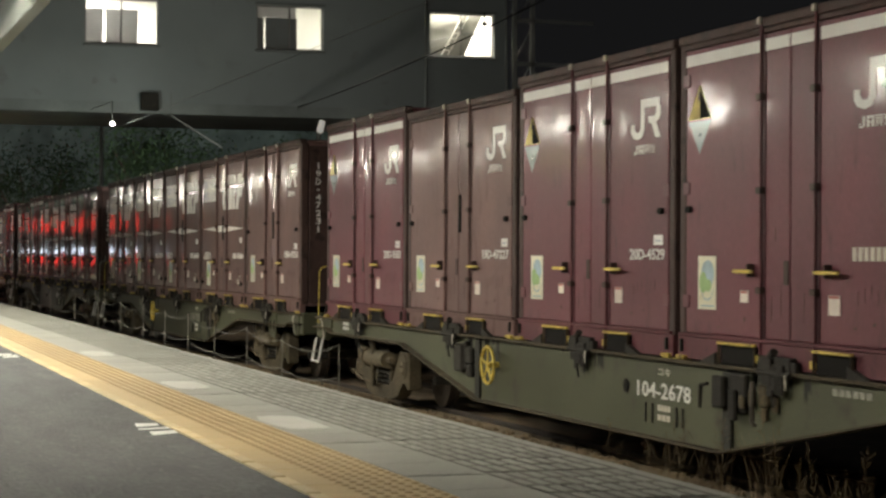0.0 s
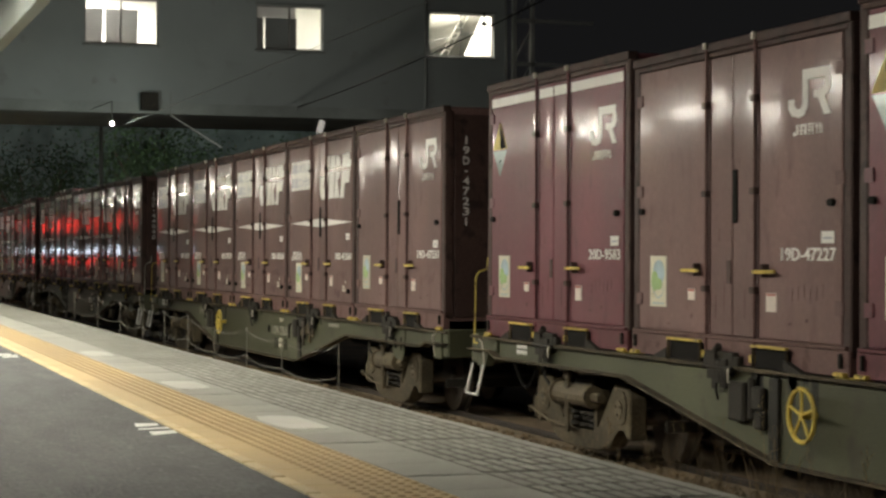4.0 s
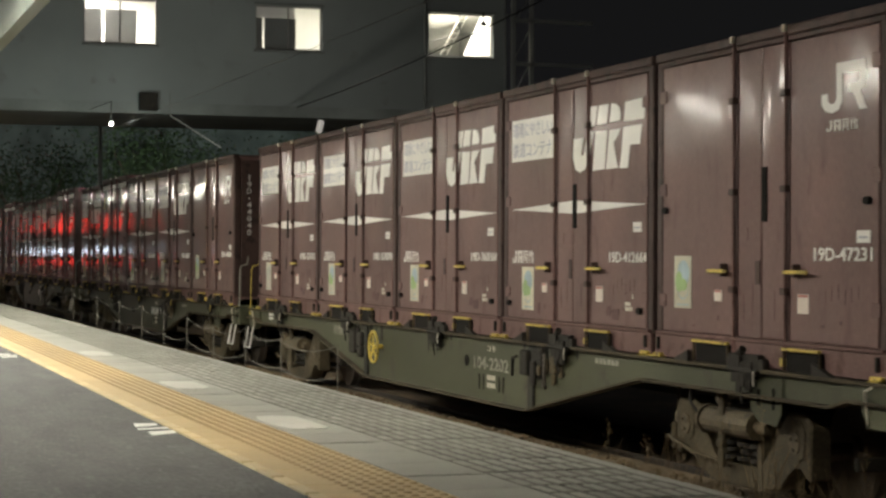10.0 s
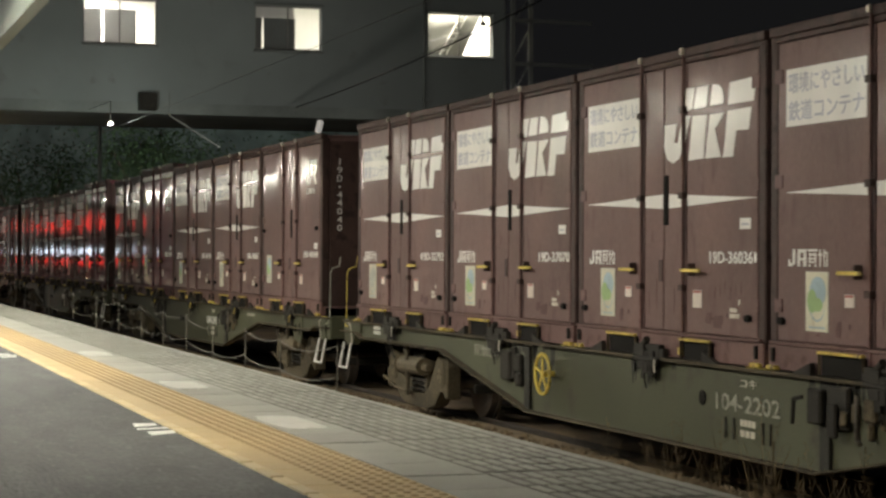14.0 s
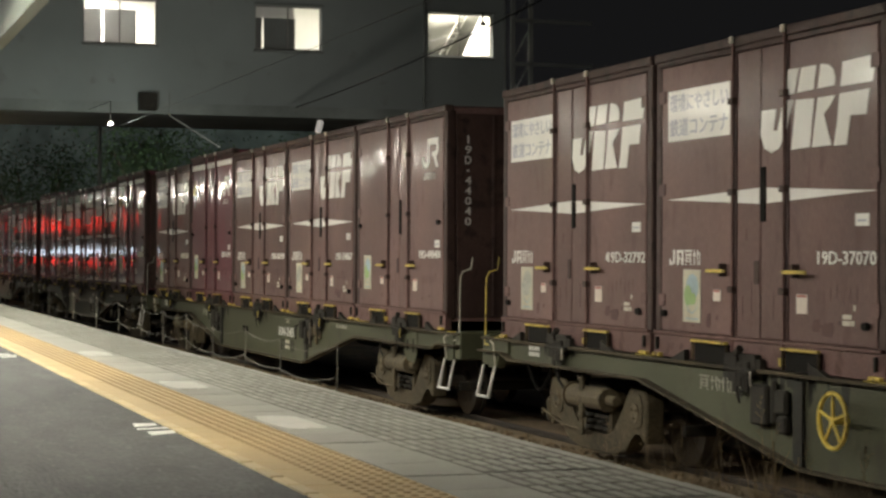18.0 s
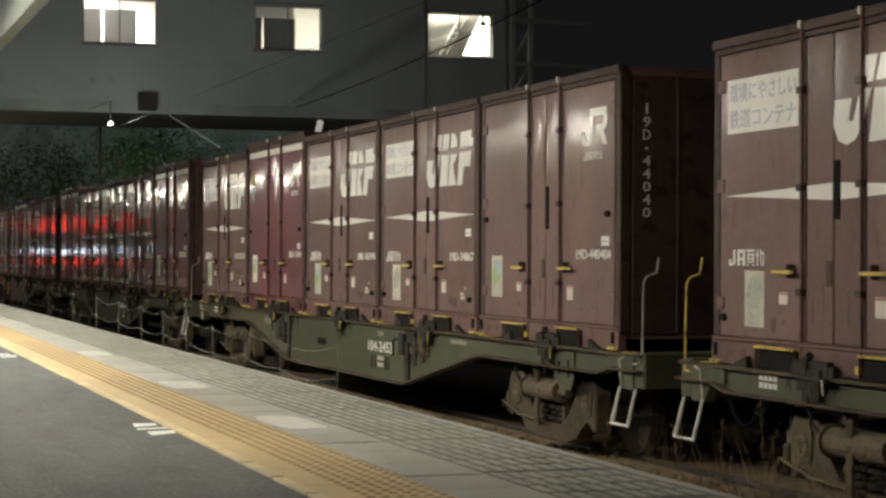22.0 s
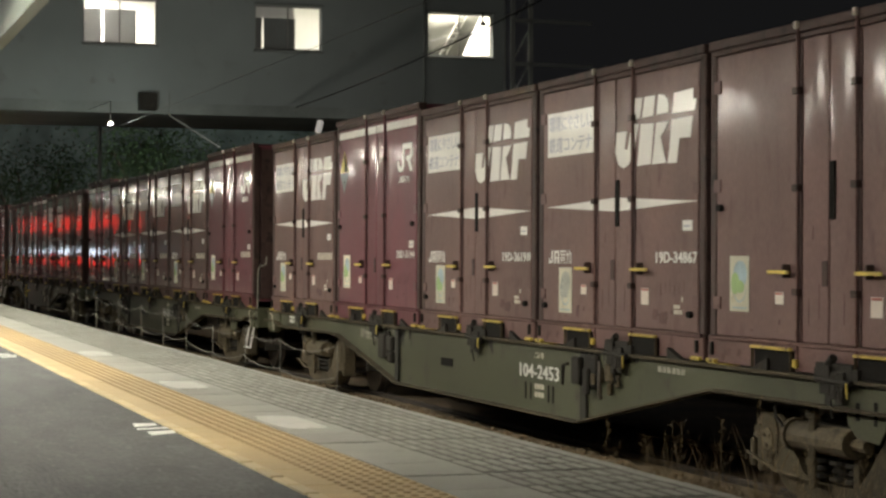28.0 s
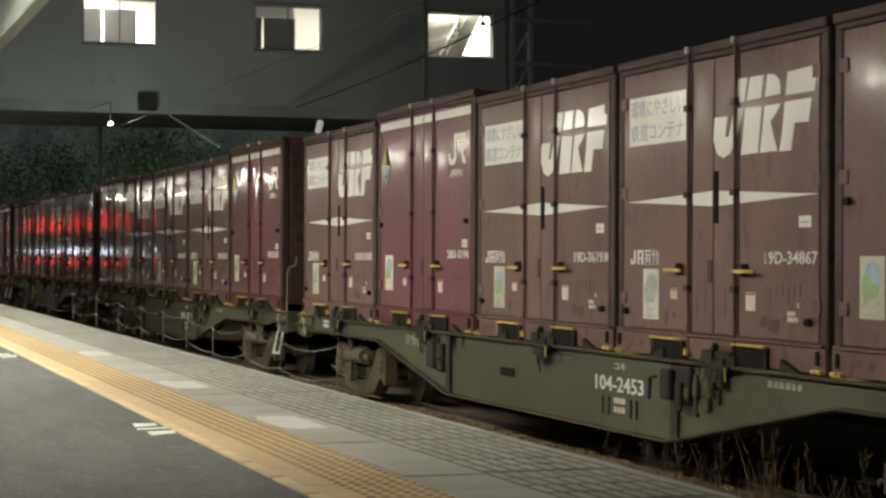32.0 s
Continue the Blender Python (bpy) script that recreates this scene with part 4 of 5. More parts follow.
random.seed(11)
WAGON_X = [31.56, 11.15, -9.18, -29.5, -49.9, -70.3]
WAGONS = [build_wagon("104-2678", True, "grey-green container flat wagon with yellow brake hand wheel"),
          build_wagon("104-2202", True, "grey-green container flat wagon with faded number and hand wheel", "worn"),
          build_wagon("104-2453", False, "grey-green container flat wagon with oval hole in its sill")]
for w, x in zip(WAGONS, WAGON_X):
    w.matrix_basis = pose(x, 0, 0)
WAGONS += [copy_thing(WAGONS[2 - k % 2], pose(x, 0, 0)) for k, x in enumerate(WAGON_X[3:])]
WHEELS = []
for k, (w, x) in enumerate(zip(WAGONS, WAGON_X)):
    MOVING.append((w, (x, 0, 0), 0, "wagon", ""))
    for b in (-7.1, bogie_x("worn" if k in (1, 4) else "white")):
        for a in (-0.95, 0.95):
            WHEELS.append((wheelset(w, b + a), b + a))


# ---- platform furniture: canopy and its lamps ----
canopy = tagged(new("platform_canopy"), "pale sheet-metal canopy roof over the platform", "canopy", kind="structure")
part("canopy_roof", boxes((-70, 45, -13.0, -4.42, 4.92, 5.0)), M["roof"], canopy)
part("fascia", boxes((-70, 45, -4.60, -4.44, 4.40, 4.60), bevel=0.01), M["roof"], canopy, "pale edge beam")
part("gutter", boxes((-70, 45, -4.42, -4.30, 4.62, 4.74), bevel=0.01), M["beam"], canopy)
part("fascia_panel", boxes((-70, 45, -4.56, -4.48, 4.604, 4.918)), M["roof"], canopy)
for k in range(10):
    part("rafter", boxes((-69 + k * 12, -68.8 + k * 12, -12.9, -4.62, 4.72, 4.918)), M["beam"], canopy)
lamp = thing("canopy_lamp", "white twin-tube fluorescent lamp under the platform canopy", "lamp", "canopy lamps")
part("housing", boxes((-0.64, 0.64, -0.14, 0.14, 0.05, 0.13), bevel=0.01), M["roof"], lamp)
for y in (-0.07, 0.07):
    bm = bmesh.new()
    rod(bm, (-0.6, y, 0.0), (0.6, y, 0.0), 0.045, 10)
    part("tube", bm, M["tube"], lamp)
for x in (-0.4, 0.4):
    part("hanger", boxes((x - 0.012, x + 0.012, -0.012, 0.012, 0.13, 0.72)), M["beam"], lamp)
lamp.matrix_basis = pose(list(LAMP_X)[0], LAMP_Y, LAMP_Z)
for lx in list(LAMP_X)[1:]:
    fitting = copy_thing(lamp, pose(lx, LAMP_Y, LAMP_Z))
    # unseen side plates added to keep tube light off the far containers
    if -55 < lx < -20:
        tagged(fitting, "white fluorescent lamp under the canopy with added plates holding back its light")
        for y in (-0.17, 0.158):
            part("louvre", boxes((-0.64, 0.64, y, y + 0.012, -0.16, 0.12)), M["roof"], fitting)

# the lit red shop front far along the platform, seen only as a reflection in the containers
kiosk = thing("platform_kiosk", "platform kiosk with glowing red fascia and lit window band", "kiosk")
part("body", boxes((-104, -72, -9.0, -6.4, PLAT_Z, 3.95)), M["wall"], kiosk)
part("fascia", boxes((-104, -72, -6.39, -6.25, 3.15, 3.9)), M["red_glow"], kiosk, "glowing red sign band")
part("shop_window", boxes((-102, -74, -6.39, -6.33, 1.90, 2.15)), M["white_glow"], kiosk, "lit white window")
part("counter", boxes((-102, -74, -6.39, -6.28, 1.35, 1.72)), M["red_glow"], kiosk, "glowing red counter front")

# ---- fence of ropes beside the platform ----
FENCE_Y = -2.4
POSTS = [(-1.60, 1.06), (-3.72, 1.03), (-5.3, 1.08), (-7.0, 1.03), (-8.6, 1.12), (-10.2, 1.12), (-11.9, 1.14), (-13.9, 1.16), (-16.2, 1.2), (-19.0, 1.2), (-22.5, 1.24), (-26.5, 1.24)]
fence = thing("rope_fence", "low rope fence on thin posts beside the disused track bed", "fence")
for x, z in POSTS:
    bm = bmesh.new()
    rod(bm, (x, FENCE_Y, -0.2), (x, FENCE_Y, z + 0.02), 0.006, 6)
    part("post", bm, M["rope"], fence)
for (xa, za), (xb, zb) in zip(POSTS, POSTS[1:]):
    for drop, sag in ((0.0, 0.035 * abs(xa - xb)), (0.27, 0.03 * abs(xa - xb))):
        pts = [(xa + (xb - xa) * k / 8, FENCE_Y - 0.02, za - drop + (zb - za) * k / 8 - 4 * sag * (k / 8) * (1 - k / 8)) for k in range(9)]
        part("rope", rods(pts, 0.0038, 5), M["rope"], fence)

# ---- dry weeds at the foot of the platform ----
random.seed(21)


def weed(x, y, n, tall):
    w = thing("dry_weed", "tuft of dry brown grass at the platform's foot", "weed", "weeds by the platform", m=pose(x, y, -0.07))
    bm = bmesh.new()
    for k in range(n):
        a, r = random.uniform(0, 6.28), random.uniform(0, 0.10)
        p = Vector((r * math.cos(a), r * math.sin(a), 0))
        h, lean = tall * random.uniform(0.45, 1.0), Vector((random.uniform(-0.3, 0.3), random.uniform(-0.3, 0.3), 0))
        side = Vector((math.cos(a), math.sin(a), 0)) * random.uniform(0.002, 0.005)
        prev = None
        for s in range(5):
            t = s / 4
            c = p + Vector((0, 0, h * t)) + lean * h * t * t
            pair = [bm.verts.new(c - side * (1 - 0.8 * t)), bm.verts.new(c + side * (1 - 0.8 * t))]
            if prev:
                bm.faces.new((prev[0], prev[1], pair[1], pair[0]))
            prev = pair
    tagged(part("grass", bm, M["dry"], w), kind="stuff")
    vs, fs = [], []

    def blade(p, q, wide):
        side = (q - p).cross(Vector((random.gauss(0, 1), random.gauss(0, 1), random.gauss(0, 1)))).normalized() * wide
        n0 = len(vs)
        vs.extend((p - side, p + side, q + side * 0.3, q - side * 0.3))
        fs.append((n0, n0 + 1, n0 + 2, n0 + 3))

    for k in range(max(1, n // 12)):
        q = Vector((random.uniform(-0.08, 0.08), random.uniform(-0.08, 0.08), 0))
        top = q + Vector((random.uniform(-0.12, 0.12), random.uniform(-0.1, 0.1), tall * random.uniform(0.9, 1.25)))
        blade(q, q.lerp(top, 0.6), 0.003)
        blade(q.lerp(top, 0.6), top, 0.002)
        # a loose plume of short side twigs, each with seeds
        for j in range(16):
            f = 0.5 + 0.5 * j / 15
            p = q.lerp(top, f)
            out = Vector((random.gauss(0, 1), random.gauss(0, 1), random.uniform(0.6, 1.6))).normalized() * tall * (0.24 - 0.18 * (f - 0.5) / 0.5) * random.uniform(0.5, 1.1)
            blade(p, p + out, 0.0016)
            for i in range(4):
                e = p + out * (0.45 + 0.18 * i)
                blade(e, e + Vector((random.gauss(0, 0.008), random.gauss(0, 0.008), random.uniform(0.006, 0.018))), 0.0024)
    me = bpy.data.meshes.new("seed_stem")
    me.from_pydata(vs, [], fs)
    tagged(part("seed_stem", me, M["dry"], w), kind="stuff")


for k in range(40):
    weed(random.uniform(-3.0, 6.0), random.uniform(-1.7, -0.45), random.randint(14, 40), random.uniform(0.16, 0.42))
for x, y, t in ((2.75, -0.55, 0.78), (2.9, -0.62, 0.66), (1.0, -0.5, 0.55), (3.6, -0.6, 0.6), (4.2, -0.7, 0.62), (0.2, -0.6, 0.5), (3.2, -0.8, 0.5), (1.9, -0.7, 0.6), (1.26, -0.6, 0.62), (2.0, -0.55, 0.7), (3.3, -0.6, 0.55), (4.05, -0.6, 0.6), (4.6, -0.9, 0.66)):
    weed(x, y, 22, t)

# ---- windows of the overhead building ----
for n, (a, b) in enumerate(OPEN):
    win = part("window", boxes((WX - 0.16, WX - 0.10, a, b, SILL, SILL + 0.04), (WX - 0.16, WX - 0.10, a, b, HEAD - 0.04, HEAD), (WX - 0.16, WX - 0.10, a, a + 0.04, SILL + 0.04, HEAD - 0.04), (WX - 0.16, WX - 0.10, b - 0.04, b, SILL + 0.04, HEAD - 0.04)), M["alu"], station, "aluminium window frame")
    part("sill", boxes((WX + 0.002, WX + 0.07, a - 0.05, b + 0.05, SILL - 0.09, SILL - 0.02), bevel=0.008), M["beam"], win)
    part("lintel", boxes((WX + 0.002, WX + 0.05, a - 0.05, b + 0.05, HEAD + 0.01, HEAD + 0.06), bevel=0.008), M["beam"], win)
    part("mullion", boxes((WX - 0.15, WX - 0.11, (a + b) / 2 - 0.02, (a + b) / 2 + 0.02, SILL + 0.04, HEAD - 0.04)), M["alu"], win)
a, b = OPEN[0]
for y0, y1 in ((a + 0.03, a + 0.52), (a + 0.61, a + 1.50)):
    part("blind", boxes((WX - 0.24, WX - 0.22, y0, y1, SILL + 0.03, HEAD - 0.28)), M["frost"], station, "grey frosted pane")
part("curtain_edge", boxes((WX - 0.22, WX - 0.21, a + 1.02, a + 1.06, SILL + 0.03, HEAD - 0.28)), M["beam"], station)
a, b = OPEN[1]
part("blind", boxes((WX - 0.24, WX - 0.22, a + 0.02, a + 0.24, SILL + 0.02, HEAD - 0.34)), M["beam"], station, "grey window blind")
part("blind", boxes((WX - 0.24, WX - 0.22, a + 0.30, a + 1.22, SILL + 0.02, HEAD - 0.34)), M["beam"], station, "grey window blind")
part("blind", boxes((WX - 0.27, WX - 0.25, a + 0.02, a + 1.20, HEAD - 0.33, HEAD - 0.02)), M["frost"], station, "pale roller blind")
a, b = OPEN[2]
wallboard = part("partition", slabs([[(0, 7.6), (1.02, 7.6), (1.75, 9.2), (0, 9.2)]], 0, 0.03), M["concrete"], station, "beige partition inside")
wallboard.matrix_basis = pose(WX - 0.5, a + 0.1, 0, 0, 0, 90)
stair = part("stair_flight", rods([(WX - 0.42, a + 0.42, 7.7), (WX - 0.42, a + 1.20, 9.1)], 0.025, 6), M["room"], station, "white ladder stair inside")
part("stringer", rods([(WX - 0.42, a + 0.62, 7.7), (WX - 0.42, a + 1.38, 9.1)], 0.02, 6), M["room"], stair)
for k in range(8):
    t = (k + 0.5) / 8
    part("tread", boxes((WX - 0.45, WX - 0.40, a + 0.42 + 0.78 * t, a + 0.62 + 0.78 * t, 7.7 + 1.4 * t, 7.725 + 1.4 * t)), M["room"], stair)
for z in (8.2, 8.75):
    part("pipe", rods([(WX - 0.46, a + 0.1, z), (WX - 0.46, a + 1.5, z + 0.35)], 0.015, 6), M["beam"], station)

part("wall_fitting", boxes((WX + 0.02, WX + 0.14, 12.23, 12.37, 8.70, 8.79), (WX + 0.05, WX + 0.08, 12.28, 12.32, 8.79, 9.08), bevel=0.01), M["dark"], station, "small dark bracket lamp")
part("downpipe", rods([(WX + 0.06, 10.50, 6.2), (WX + 0.06, 10.50, 11.9)], 0.05, 8), M["beam"], station, "grey rain pipe")
part("conduit", rods([(WX + 0.04, 13.02, 6.2), (WX + 0.04, 12.96, 11.9)], 0.04, 6), M["beam"], station)

# ---- lamps, mast and cables before the building ----
post = thing("yard_lamp", "small round white lamp under the overhead building", "lamp")
bm = bmesh.new()
bmesh.ops.create_uvsphere(bm, u_segments=14, v_segments=8, radius=0.06, matrix=Matrix.Translation((-36, 0.75, 5.27)))
part("globe", bm, M["globe"], post)
part("arm", rods([(-36, 0.75, 5.34), (-36, 0.75, 5.83), (-39.9, 0.75, 5.9)], 0.010, 6), M["seal"], post)
flood = thing("flood_lamp", "small tilted white floodlight on a thin pole behind the train", "lamp")
bm = boxes((-0.07, 0.07, -0.05, 0.05, -0.14, 0.14), bevel=0.02)
part("head", shift(bm, pose(-27, 3.99, 4.70, 0, 25, 20)), M["globe"], flood)
part("pole", rods([(-27.2, 3.99, -0.2), (-27.2, 3.99, 4.6)], 0.05, 8), M["beam"], flood)
mast = thing("catenary_mast", "dull grey lattice steel catenary mast beside the tracks", "mast")
for dy in (0.0, 0.55):
    part("leg", boxes((-38.1, -38.0, 12.5 + dy, 12.62 + dy, -0.2, 13.0)), M["beam"], mast)
for k in range(12):
    part("brace", rods([(-38.04, 12.56, 0.5 + k), (-38.04, 13.11, 1.5 + k)], 0.02, 4), M["beam"], mast)
part("cross_arm", boxes((-38.08, -38.0, 12.6, 15.0, 7.35, 7.45)), M["beam"], mast)
part("cross_arm", boxes((-38.08, -38.0, 12.6, 15.0, 8.6, 8.7)), M["beam"], mast)
strut = thing("bracket_arm", "grey steel bracket arm under the overhead building", "bracket")
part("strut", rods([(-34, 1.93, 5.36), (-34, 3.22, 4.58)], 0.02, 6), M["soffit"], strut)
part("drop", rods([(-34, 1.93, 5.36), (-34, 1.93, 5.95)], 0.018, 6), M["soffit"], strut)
part("box", boxes((-39.93, -39.7, 2.1, 2.6, 5.9, 6.4), bevel=0.02), M["dark"], strut)


def cable(name, label, a, b, sag, r, material="seal"):
    a, b = Vector(a), Vector(b)
    pts = [a.lerp(b, k / 14) - Vector((0, 0, 4 * sag * (k / 14) * (1 - k / 14))) for k in range(15)]
    c = thing(name, label, "cable")
    part("strand", rods(pts, r, 5), M[material], c)



cable("feeder_cable", "black feeder cable sagging above the train", (-37.26, 6.0, 5.92), (-18.58, 6.0, 6.54), 0.12, 0.016)
cable("messenger_wire", "thin grey overhead wire above the train", (-41.0, 6.6, 6.0), (-18.9, 6.0, 6.55), 0.05, 0.006, "alu")
cable("contact_wire", "thin black overhead wire above the train", (-60.0, 1.225, 5.3), (60.0, 1.225, 5.3), 0.0, 0.005, "alu")

# post made up to carry the added tree lamp, hidden by the station
rear_fill_post = thing("street_lamp", "added lamp post, out of view behind the station building", "lamp")
part("pole", rods([(-53.6, 3.0, -0.2), (-53.6, 3.0, 9.1)], 0.07, 8), M["beam"], rear_fill_post)
part("head", boxes((-54.7, -53.4, 2.7, 3.3, 9.26, 9.40), bevel=0.02), M["beam"], rear_fill_post)

end_fill_post = thing("street_lamp", "added lamp post, out of view, to light trees at the platform end", "lamp")
part("pole", rods([(-86.0, -4.9, PLAT_Z - 0.03), (-86.0, -4.9, 7.1)], 0.07, 8), M["beam"], end_fill_post)
part("head", boxes((-87.3, -84.7, -5.1, -4.7, 7.10, 7.24), bevel=0.02), M["beam"], end_fill_post)

# ---- trees beyond the building ----
random.seed(33)


def tree(x, y, height, spread):
    t = thing("tree", "dark leafy tree beyond the station", "tree", "trees beyond the station", m=pose(x, y, -0.16))
    bm = bmesh.new()
    rod(bm, (0, 0, 0), (0.1, 0, height * 0.55), 0.16, 8)
    tips = []
    for k in range(9):
        a = k * 0.7 + random.uniform(-0.3, 0.3)
        e = Vector((spread * 0.7 * math.cos(a), spread * 0.7 * math.sin(a), height * random.uniform(0.55, 0.95)))
        rod(bm, (0.05, 0, height * random.uniform(0.25, 0.5)), e, 0.05, 5)
        tips.append(e)
    part("trunk", bm, M["bark"], t)
    vs, fs = [], []
    for k in range(4500):
        c = random.choice(tips) + Vector([random.gauss(0, spread * 0.28) for _ in range(3)])
        u = Vector([random.gauss(0, 1) for _ in range(3)]).normalized() * random.uniform(0.05, 0.09)
        v = u.orthogonal().normalized() * u.length * 0.55
        n = len(vs)
        vs += [c - u, c + v, c + u, c - v]
        fs.append((n, n + 1, n + 2, n + 3))
    me = bpy.data.meshes.new("crown")
    me.from_pydata(vs, [], fs)
    part("crown", me, M["leaf"], t)
    return t


for x, y, h, s in ((-62, -3.2, 7, 2.4), (-66, 2.0, 6, 2.2), (-60, 6.0, 6.5, 2.4), (-72, 9.0, 8, 3.0), (-64, -9, 6.5, 2.6), (-58, 12.5, 6, 2.3),
                   # second row stands out of view, added for the containers to mirror
                   (-82, -11.5, 7.5, 2.4), (-87, -12.5, 8.5, 2.8), (-93, -11.5, 8, 2.6), (-99, -12.5, 9, 3.0), (-106, -11.0, 9, 3.2)):
    tree(x, y, h, s)
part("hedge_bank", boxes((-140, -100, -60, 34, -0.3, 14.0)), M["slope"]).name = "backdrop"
tagged(bpy.data.objects["backdrop"], "dim green wooded slope far behind the station, with added glow for haze", "backdrop", kind="structure")

# ---- platform surface, piece by piece ----
TURN = Matrix.Rotation(radians(-0.3), 4, "Z")
random.seed(8)


def piece(name, me, parent, x, y, z, lift=0.0):
    ob = new(name, me)
    ob.parent = parent
    ob.matrix_basis = TURN @ Matrix.Translation((x, y, z + lift))
    return ob


def piece_mesh(bm, name, material):
    me = done(bm, name)
    me.materials.append(material)
    return me


# yellow tactile blocks: six rows of studs and a plain margin
bm = boxes((0, 0.296, 0.034, 0.505, -0.04, 0.0))
for i in range(3):
    for j in range(6):
        cx, cy = 0.05 + 0.1 * i, 0.505 - 0.03 - 0.058 * j
        q = [[bm.verts.new((cx + 1.25 * r * math.cos(a * math.pi / 3), cy + 0.95 * r * math.sin(a * math.pi / 3), z)) for a in range(6)] for r, z in ((0.019, 0.0005), (0.013, 0.005))]
        bm.faces.new(q[1]).material_index = 1
        for a in range(6):
            bm.faces.new((q[0][a], q[0][(a + 1) % 6], q[1][(a + 1) % 6], q[1][a])).material_index = 1
tactile_me = piece_mesh(bm, "tactile_block", M["tactile"])
tactile_me.materials.append(M["stud"])
line_me = piece_mesh(boxes((0, 0.262, -0.004, 0.056, -0.04, 0.004), bevel=0.004), "line_block", M["line"])
slab_me = piece_mesh(boxes((0, 0.487, 0, 1.045, -0.04, 0.0), bevel=0.003), "edge_slab", M["concrete"])
field_me = piece_mesh(boxes((0.006, 0.481, 0.355, 0.97, 0.0008, 0.0022)), "grooved_field", M["groove"])
bar_me = piece_mesh(boxes((0, 0.196, 0, 0.044, 0.001, 0.007), bevel=0.003), "grip_bar", M["paver"])
Y_LINE, Y_TACT, Y_SLAB, Y_PAVE = -4.912, -4.888, -4.375, -4.03
for k in range(190):
    x = -24.0 + 0.3 * k
    piece("tactile_block", tactile_me, platform, x, Y_TACT, PLAT_Z, random.uniform(-0.001, 0.001))
    piece("line_block", line_me, platform, x + random.uniform(-0.004, 0.004), Y_LINE, PLAT_Z, random.uniform(-0.001, 0.001))
random.seed(9)
far = bmesh.new()
for k in range(125):
    x = -30.0 + 0.5 * k
    lift = random.uniform(-0.0015, 0.0015)
    sl = piece("edge_slab", slab_me, platform, x, Y_SLAB, PLAT_Z, lift)
    piece("grooved_field", field_me, platform, x, Y_SLAB, PLAT_Z, lift)
    for i in range(2):
        for j in range(8):
            bx, by = x + 0.014 + 0.24 * i, Y_SLAB + 0.364 + 0.0745 * j
            if -2.0 < x < 8.2:
                piece("grip_bar", bar_me, platform, bx, by, PLAT_Z, lift)
            else:
                box(far, bx, bx + 0.196, by, by + 0.044, PLAT_Z + 0.001, PLAT_Z + 0.007)
me = done(far, "far_grip_bars")
me.materials.append(M["paver"])
me.transform(TURN)
tagged(part("far_grip_bars", me, M["paver"], platform), kind="stuff")
for nm, y0, y1, m in (("far_tactile", Y_TACT + 0.034, Y_TACT + 0.505, "tactile"), ("far_line", Y_LINE, Y_LINE + 0.052, "line")):
    ob = part(nm, boxes((-150, -24.01, y0, y1, PLAT_Z - 0.04, PLAT_Z)), M[m], platform)
    ob.matrix_basis = TURN
ob = part("far_paving", boxes((-150, -30.01, Y_SLAB, -3.34, PLAT_Z - 0.04, PLAT_Z)), M["concrete"], platform)
ob.matrix_basis = TURN
# painted position marks on the asphalt: three worn strokes
for x, y in ((4.05, -5.10), (-3.9, -5.10), (-12.5, -5.10)):
    strokes = [[(0.0, 0.025), (0.01, 0.145), (0.14, 0.135), (0.21, 0.002)], [(0.315, -0.005), (0.255, 0.184), (0.335, 0.175), (0.395, -0.012)],
               [(0.52, 0.017), (0.464, 0.163), (0.615, 0.151), (0.725, 0.006)]]
    for o in strokes:
        bm = bmesh.new()
        slab(bm, [(x + a, -(y + b)) for a, b in o], PLAT_Z - 0.005, PLAT_Z - 0.003)
        shift(bm, Matrix.Rotation(math.pi / 2, 4, "X"))
        part("position_mark", bm, M["white"], platform, "worn white painted mark")


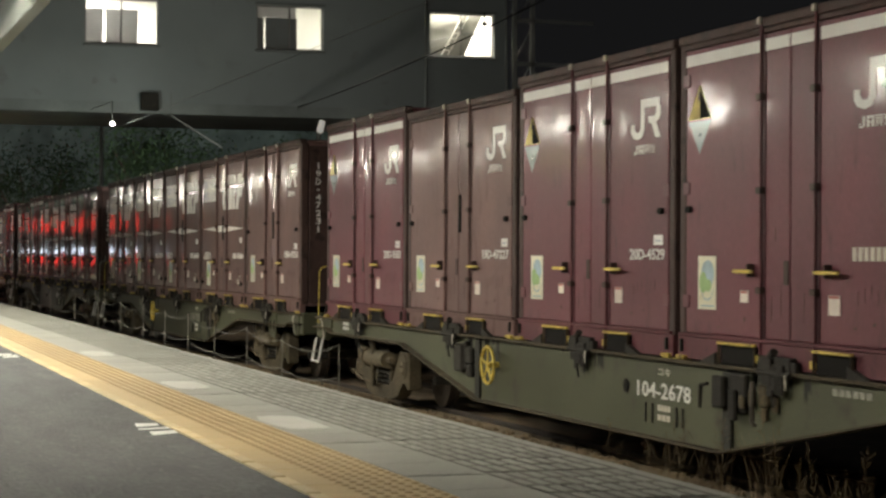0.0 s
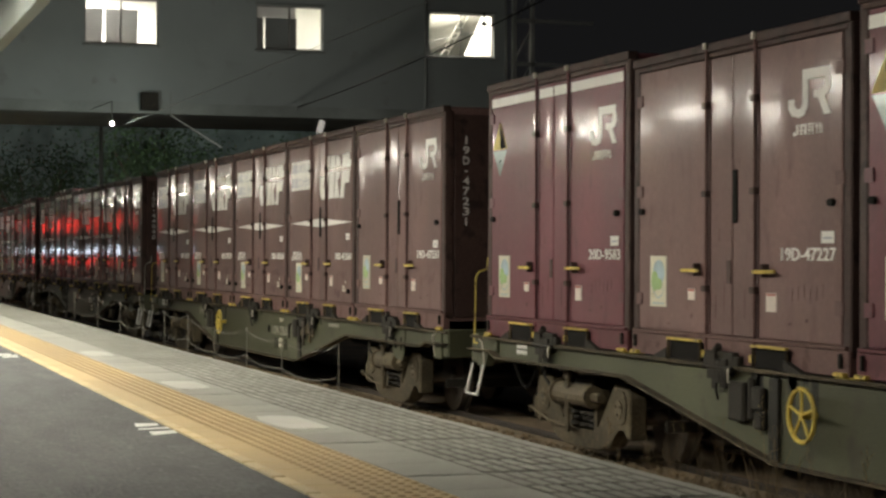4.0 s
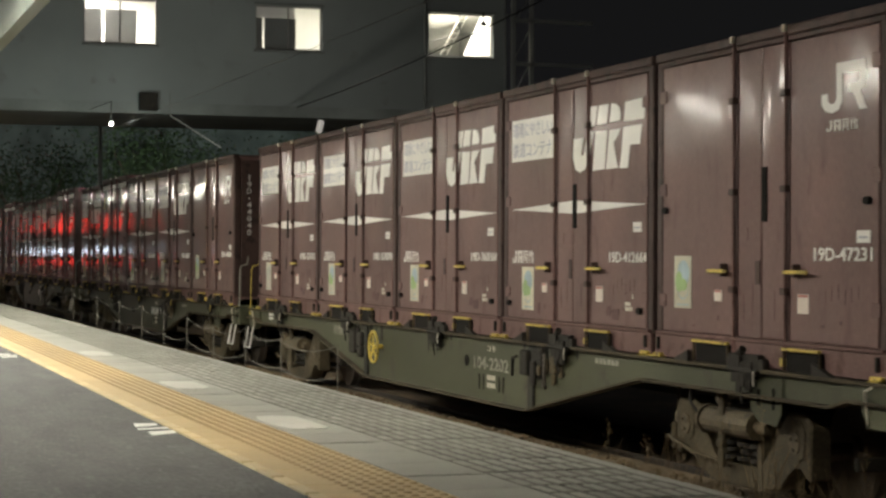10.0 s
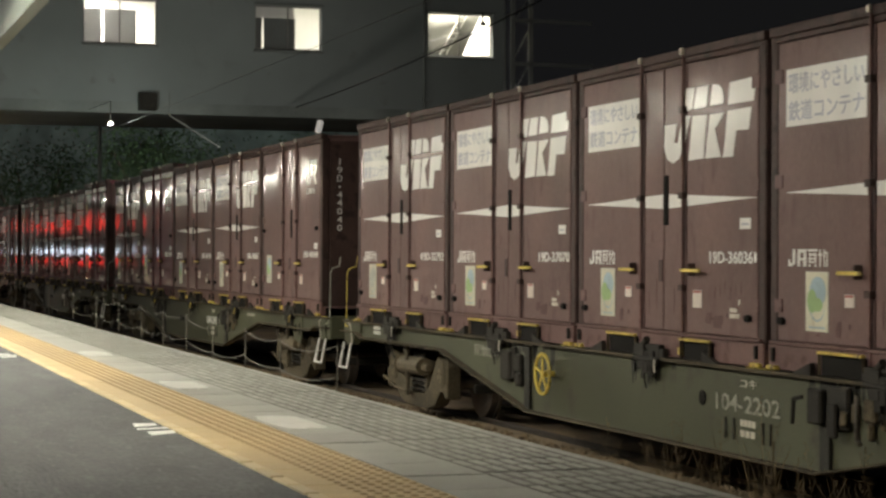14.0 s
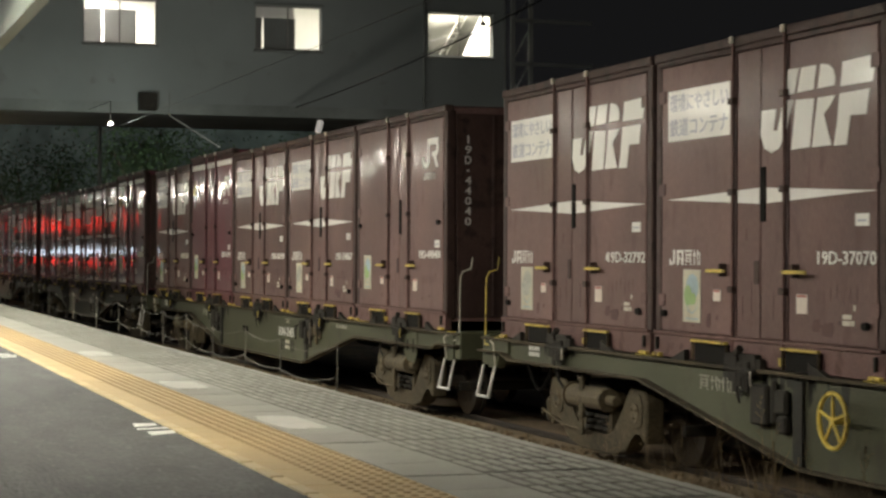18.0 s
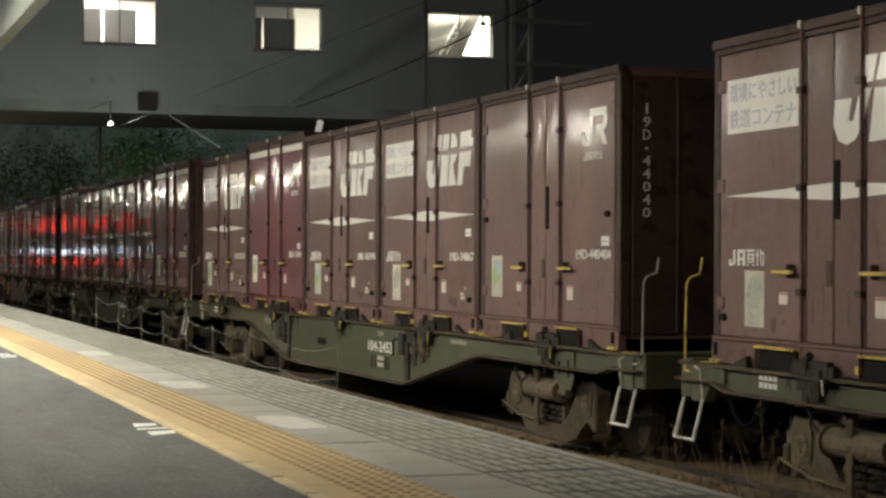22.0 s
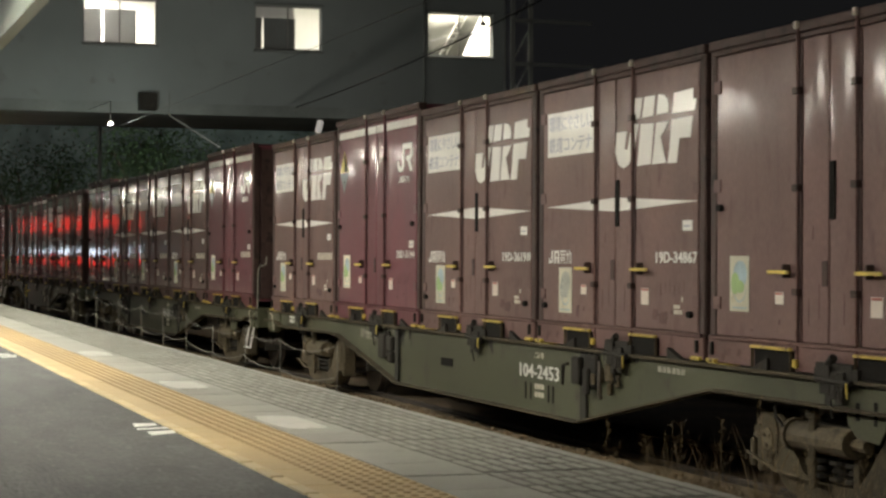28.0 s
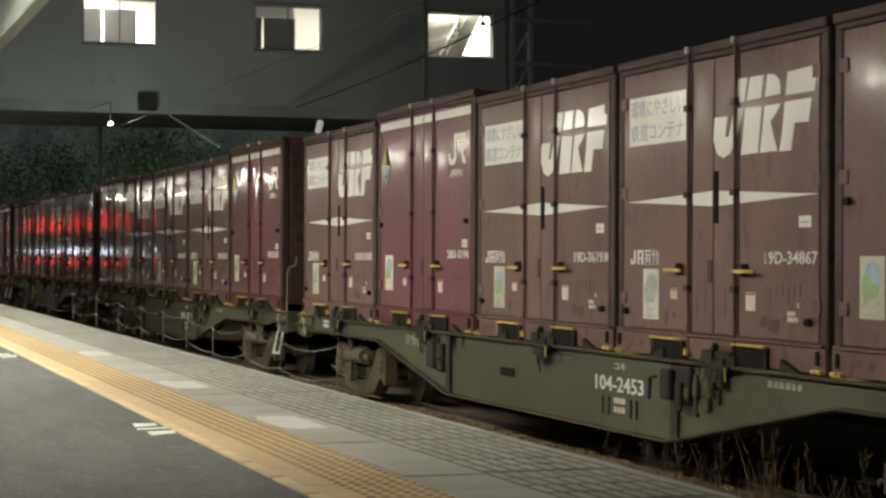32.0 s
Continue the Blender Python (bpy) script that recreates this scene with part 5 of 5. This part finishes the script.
def patch_bm(x):
    """A thin spread of mortar with an uneven rim."""
    rim = []
    for k in range(28):
        a = 2 * math.pi * k / 28
        c, s = math.cos(a), math.sin(a)
        q = (abs(c) ** 4 + abs(s) ** 4) ** -0.25 * random.uniform(0.9, 1.04)
        rim.append((x + 0.45 + 0.46 * q * c, Y_SLAB + 0.15 + 0.135 * q * s))
    bm = bmesh.new()
    rows = [[bm.verts.new((px, py, z)) for px, py in rim] for z in (PLAT_Z + 0.0005, PLAT_Z + 0.004)]
    bm.faces.new(rows[1])
    for k in range(28):
        bm.faces.new((rows[0][k], rows[0][(k + 1) % 28], rows[1][(k + 1) % 28], rows[1][k]))
    return bm


for x in (3.85, 0.6, -4.0):
    ob = part("patch", patch_bm(x), M["mortar"], platform, "pale mortar patch")
    ob.matrix_basis = TURN
board = thing("hanging_sign", "lit yellow-green sign hanging under the canopy", "sign")
part("panel", boxes((-18.4, -16.4, -6.06, -6.0, 3.42, 3.74)), M["sign_glow"], board)
for x in (-18.2, -16.6):
    part("hanger", boxes((x, x + 0.03, -6.05, -6.02, 3.742, 4.918)), M["beam"], board)


# ---- what moves ----
def along(t):
    """Metres that the train stands ahead at t seconds."""
    ts, ss = np.array([r[0] for r in RUN], float), np.array([r[1] for r in RUN])
    m = np.gradient(ss, ts)
    i = int(min(max(np.searchsorted(ts, t, side="right") - 1, 0), len(ts) - 2))
    h = ts[i + 1] - ts[i]
    u = (t - ts[i]) / h
    return ((2 * u ** 3 - 3 * u * u + 1) * ss[i] + (u ** 3 - 2 * u * u + u) * h * m[i] + (3 * u * u - 2 * u ** 3) * ss[i + 1] + (u ** 3 - u * u) * h * m[i + 1])


def motions():
    steps = [k * 1.0 for k in range(33)]
    for ob, (x, y, z), *_ in MOVING:
        walk(ob, [(t, pose(x + along(t), y, z)) for t in steps])
    turns = [k / 3 for k in range(97)]
    for ob, x in WHEELS:
        walk(ob, [(t, pose(x, 1.225, 0.405, 0, math.degrees((along(t) + 33.42) / 0.405), 0)) for t in turns])


motions()
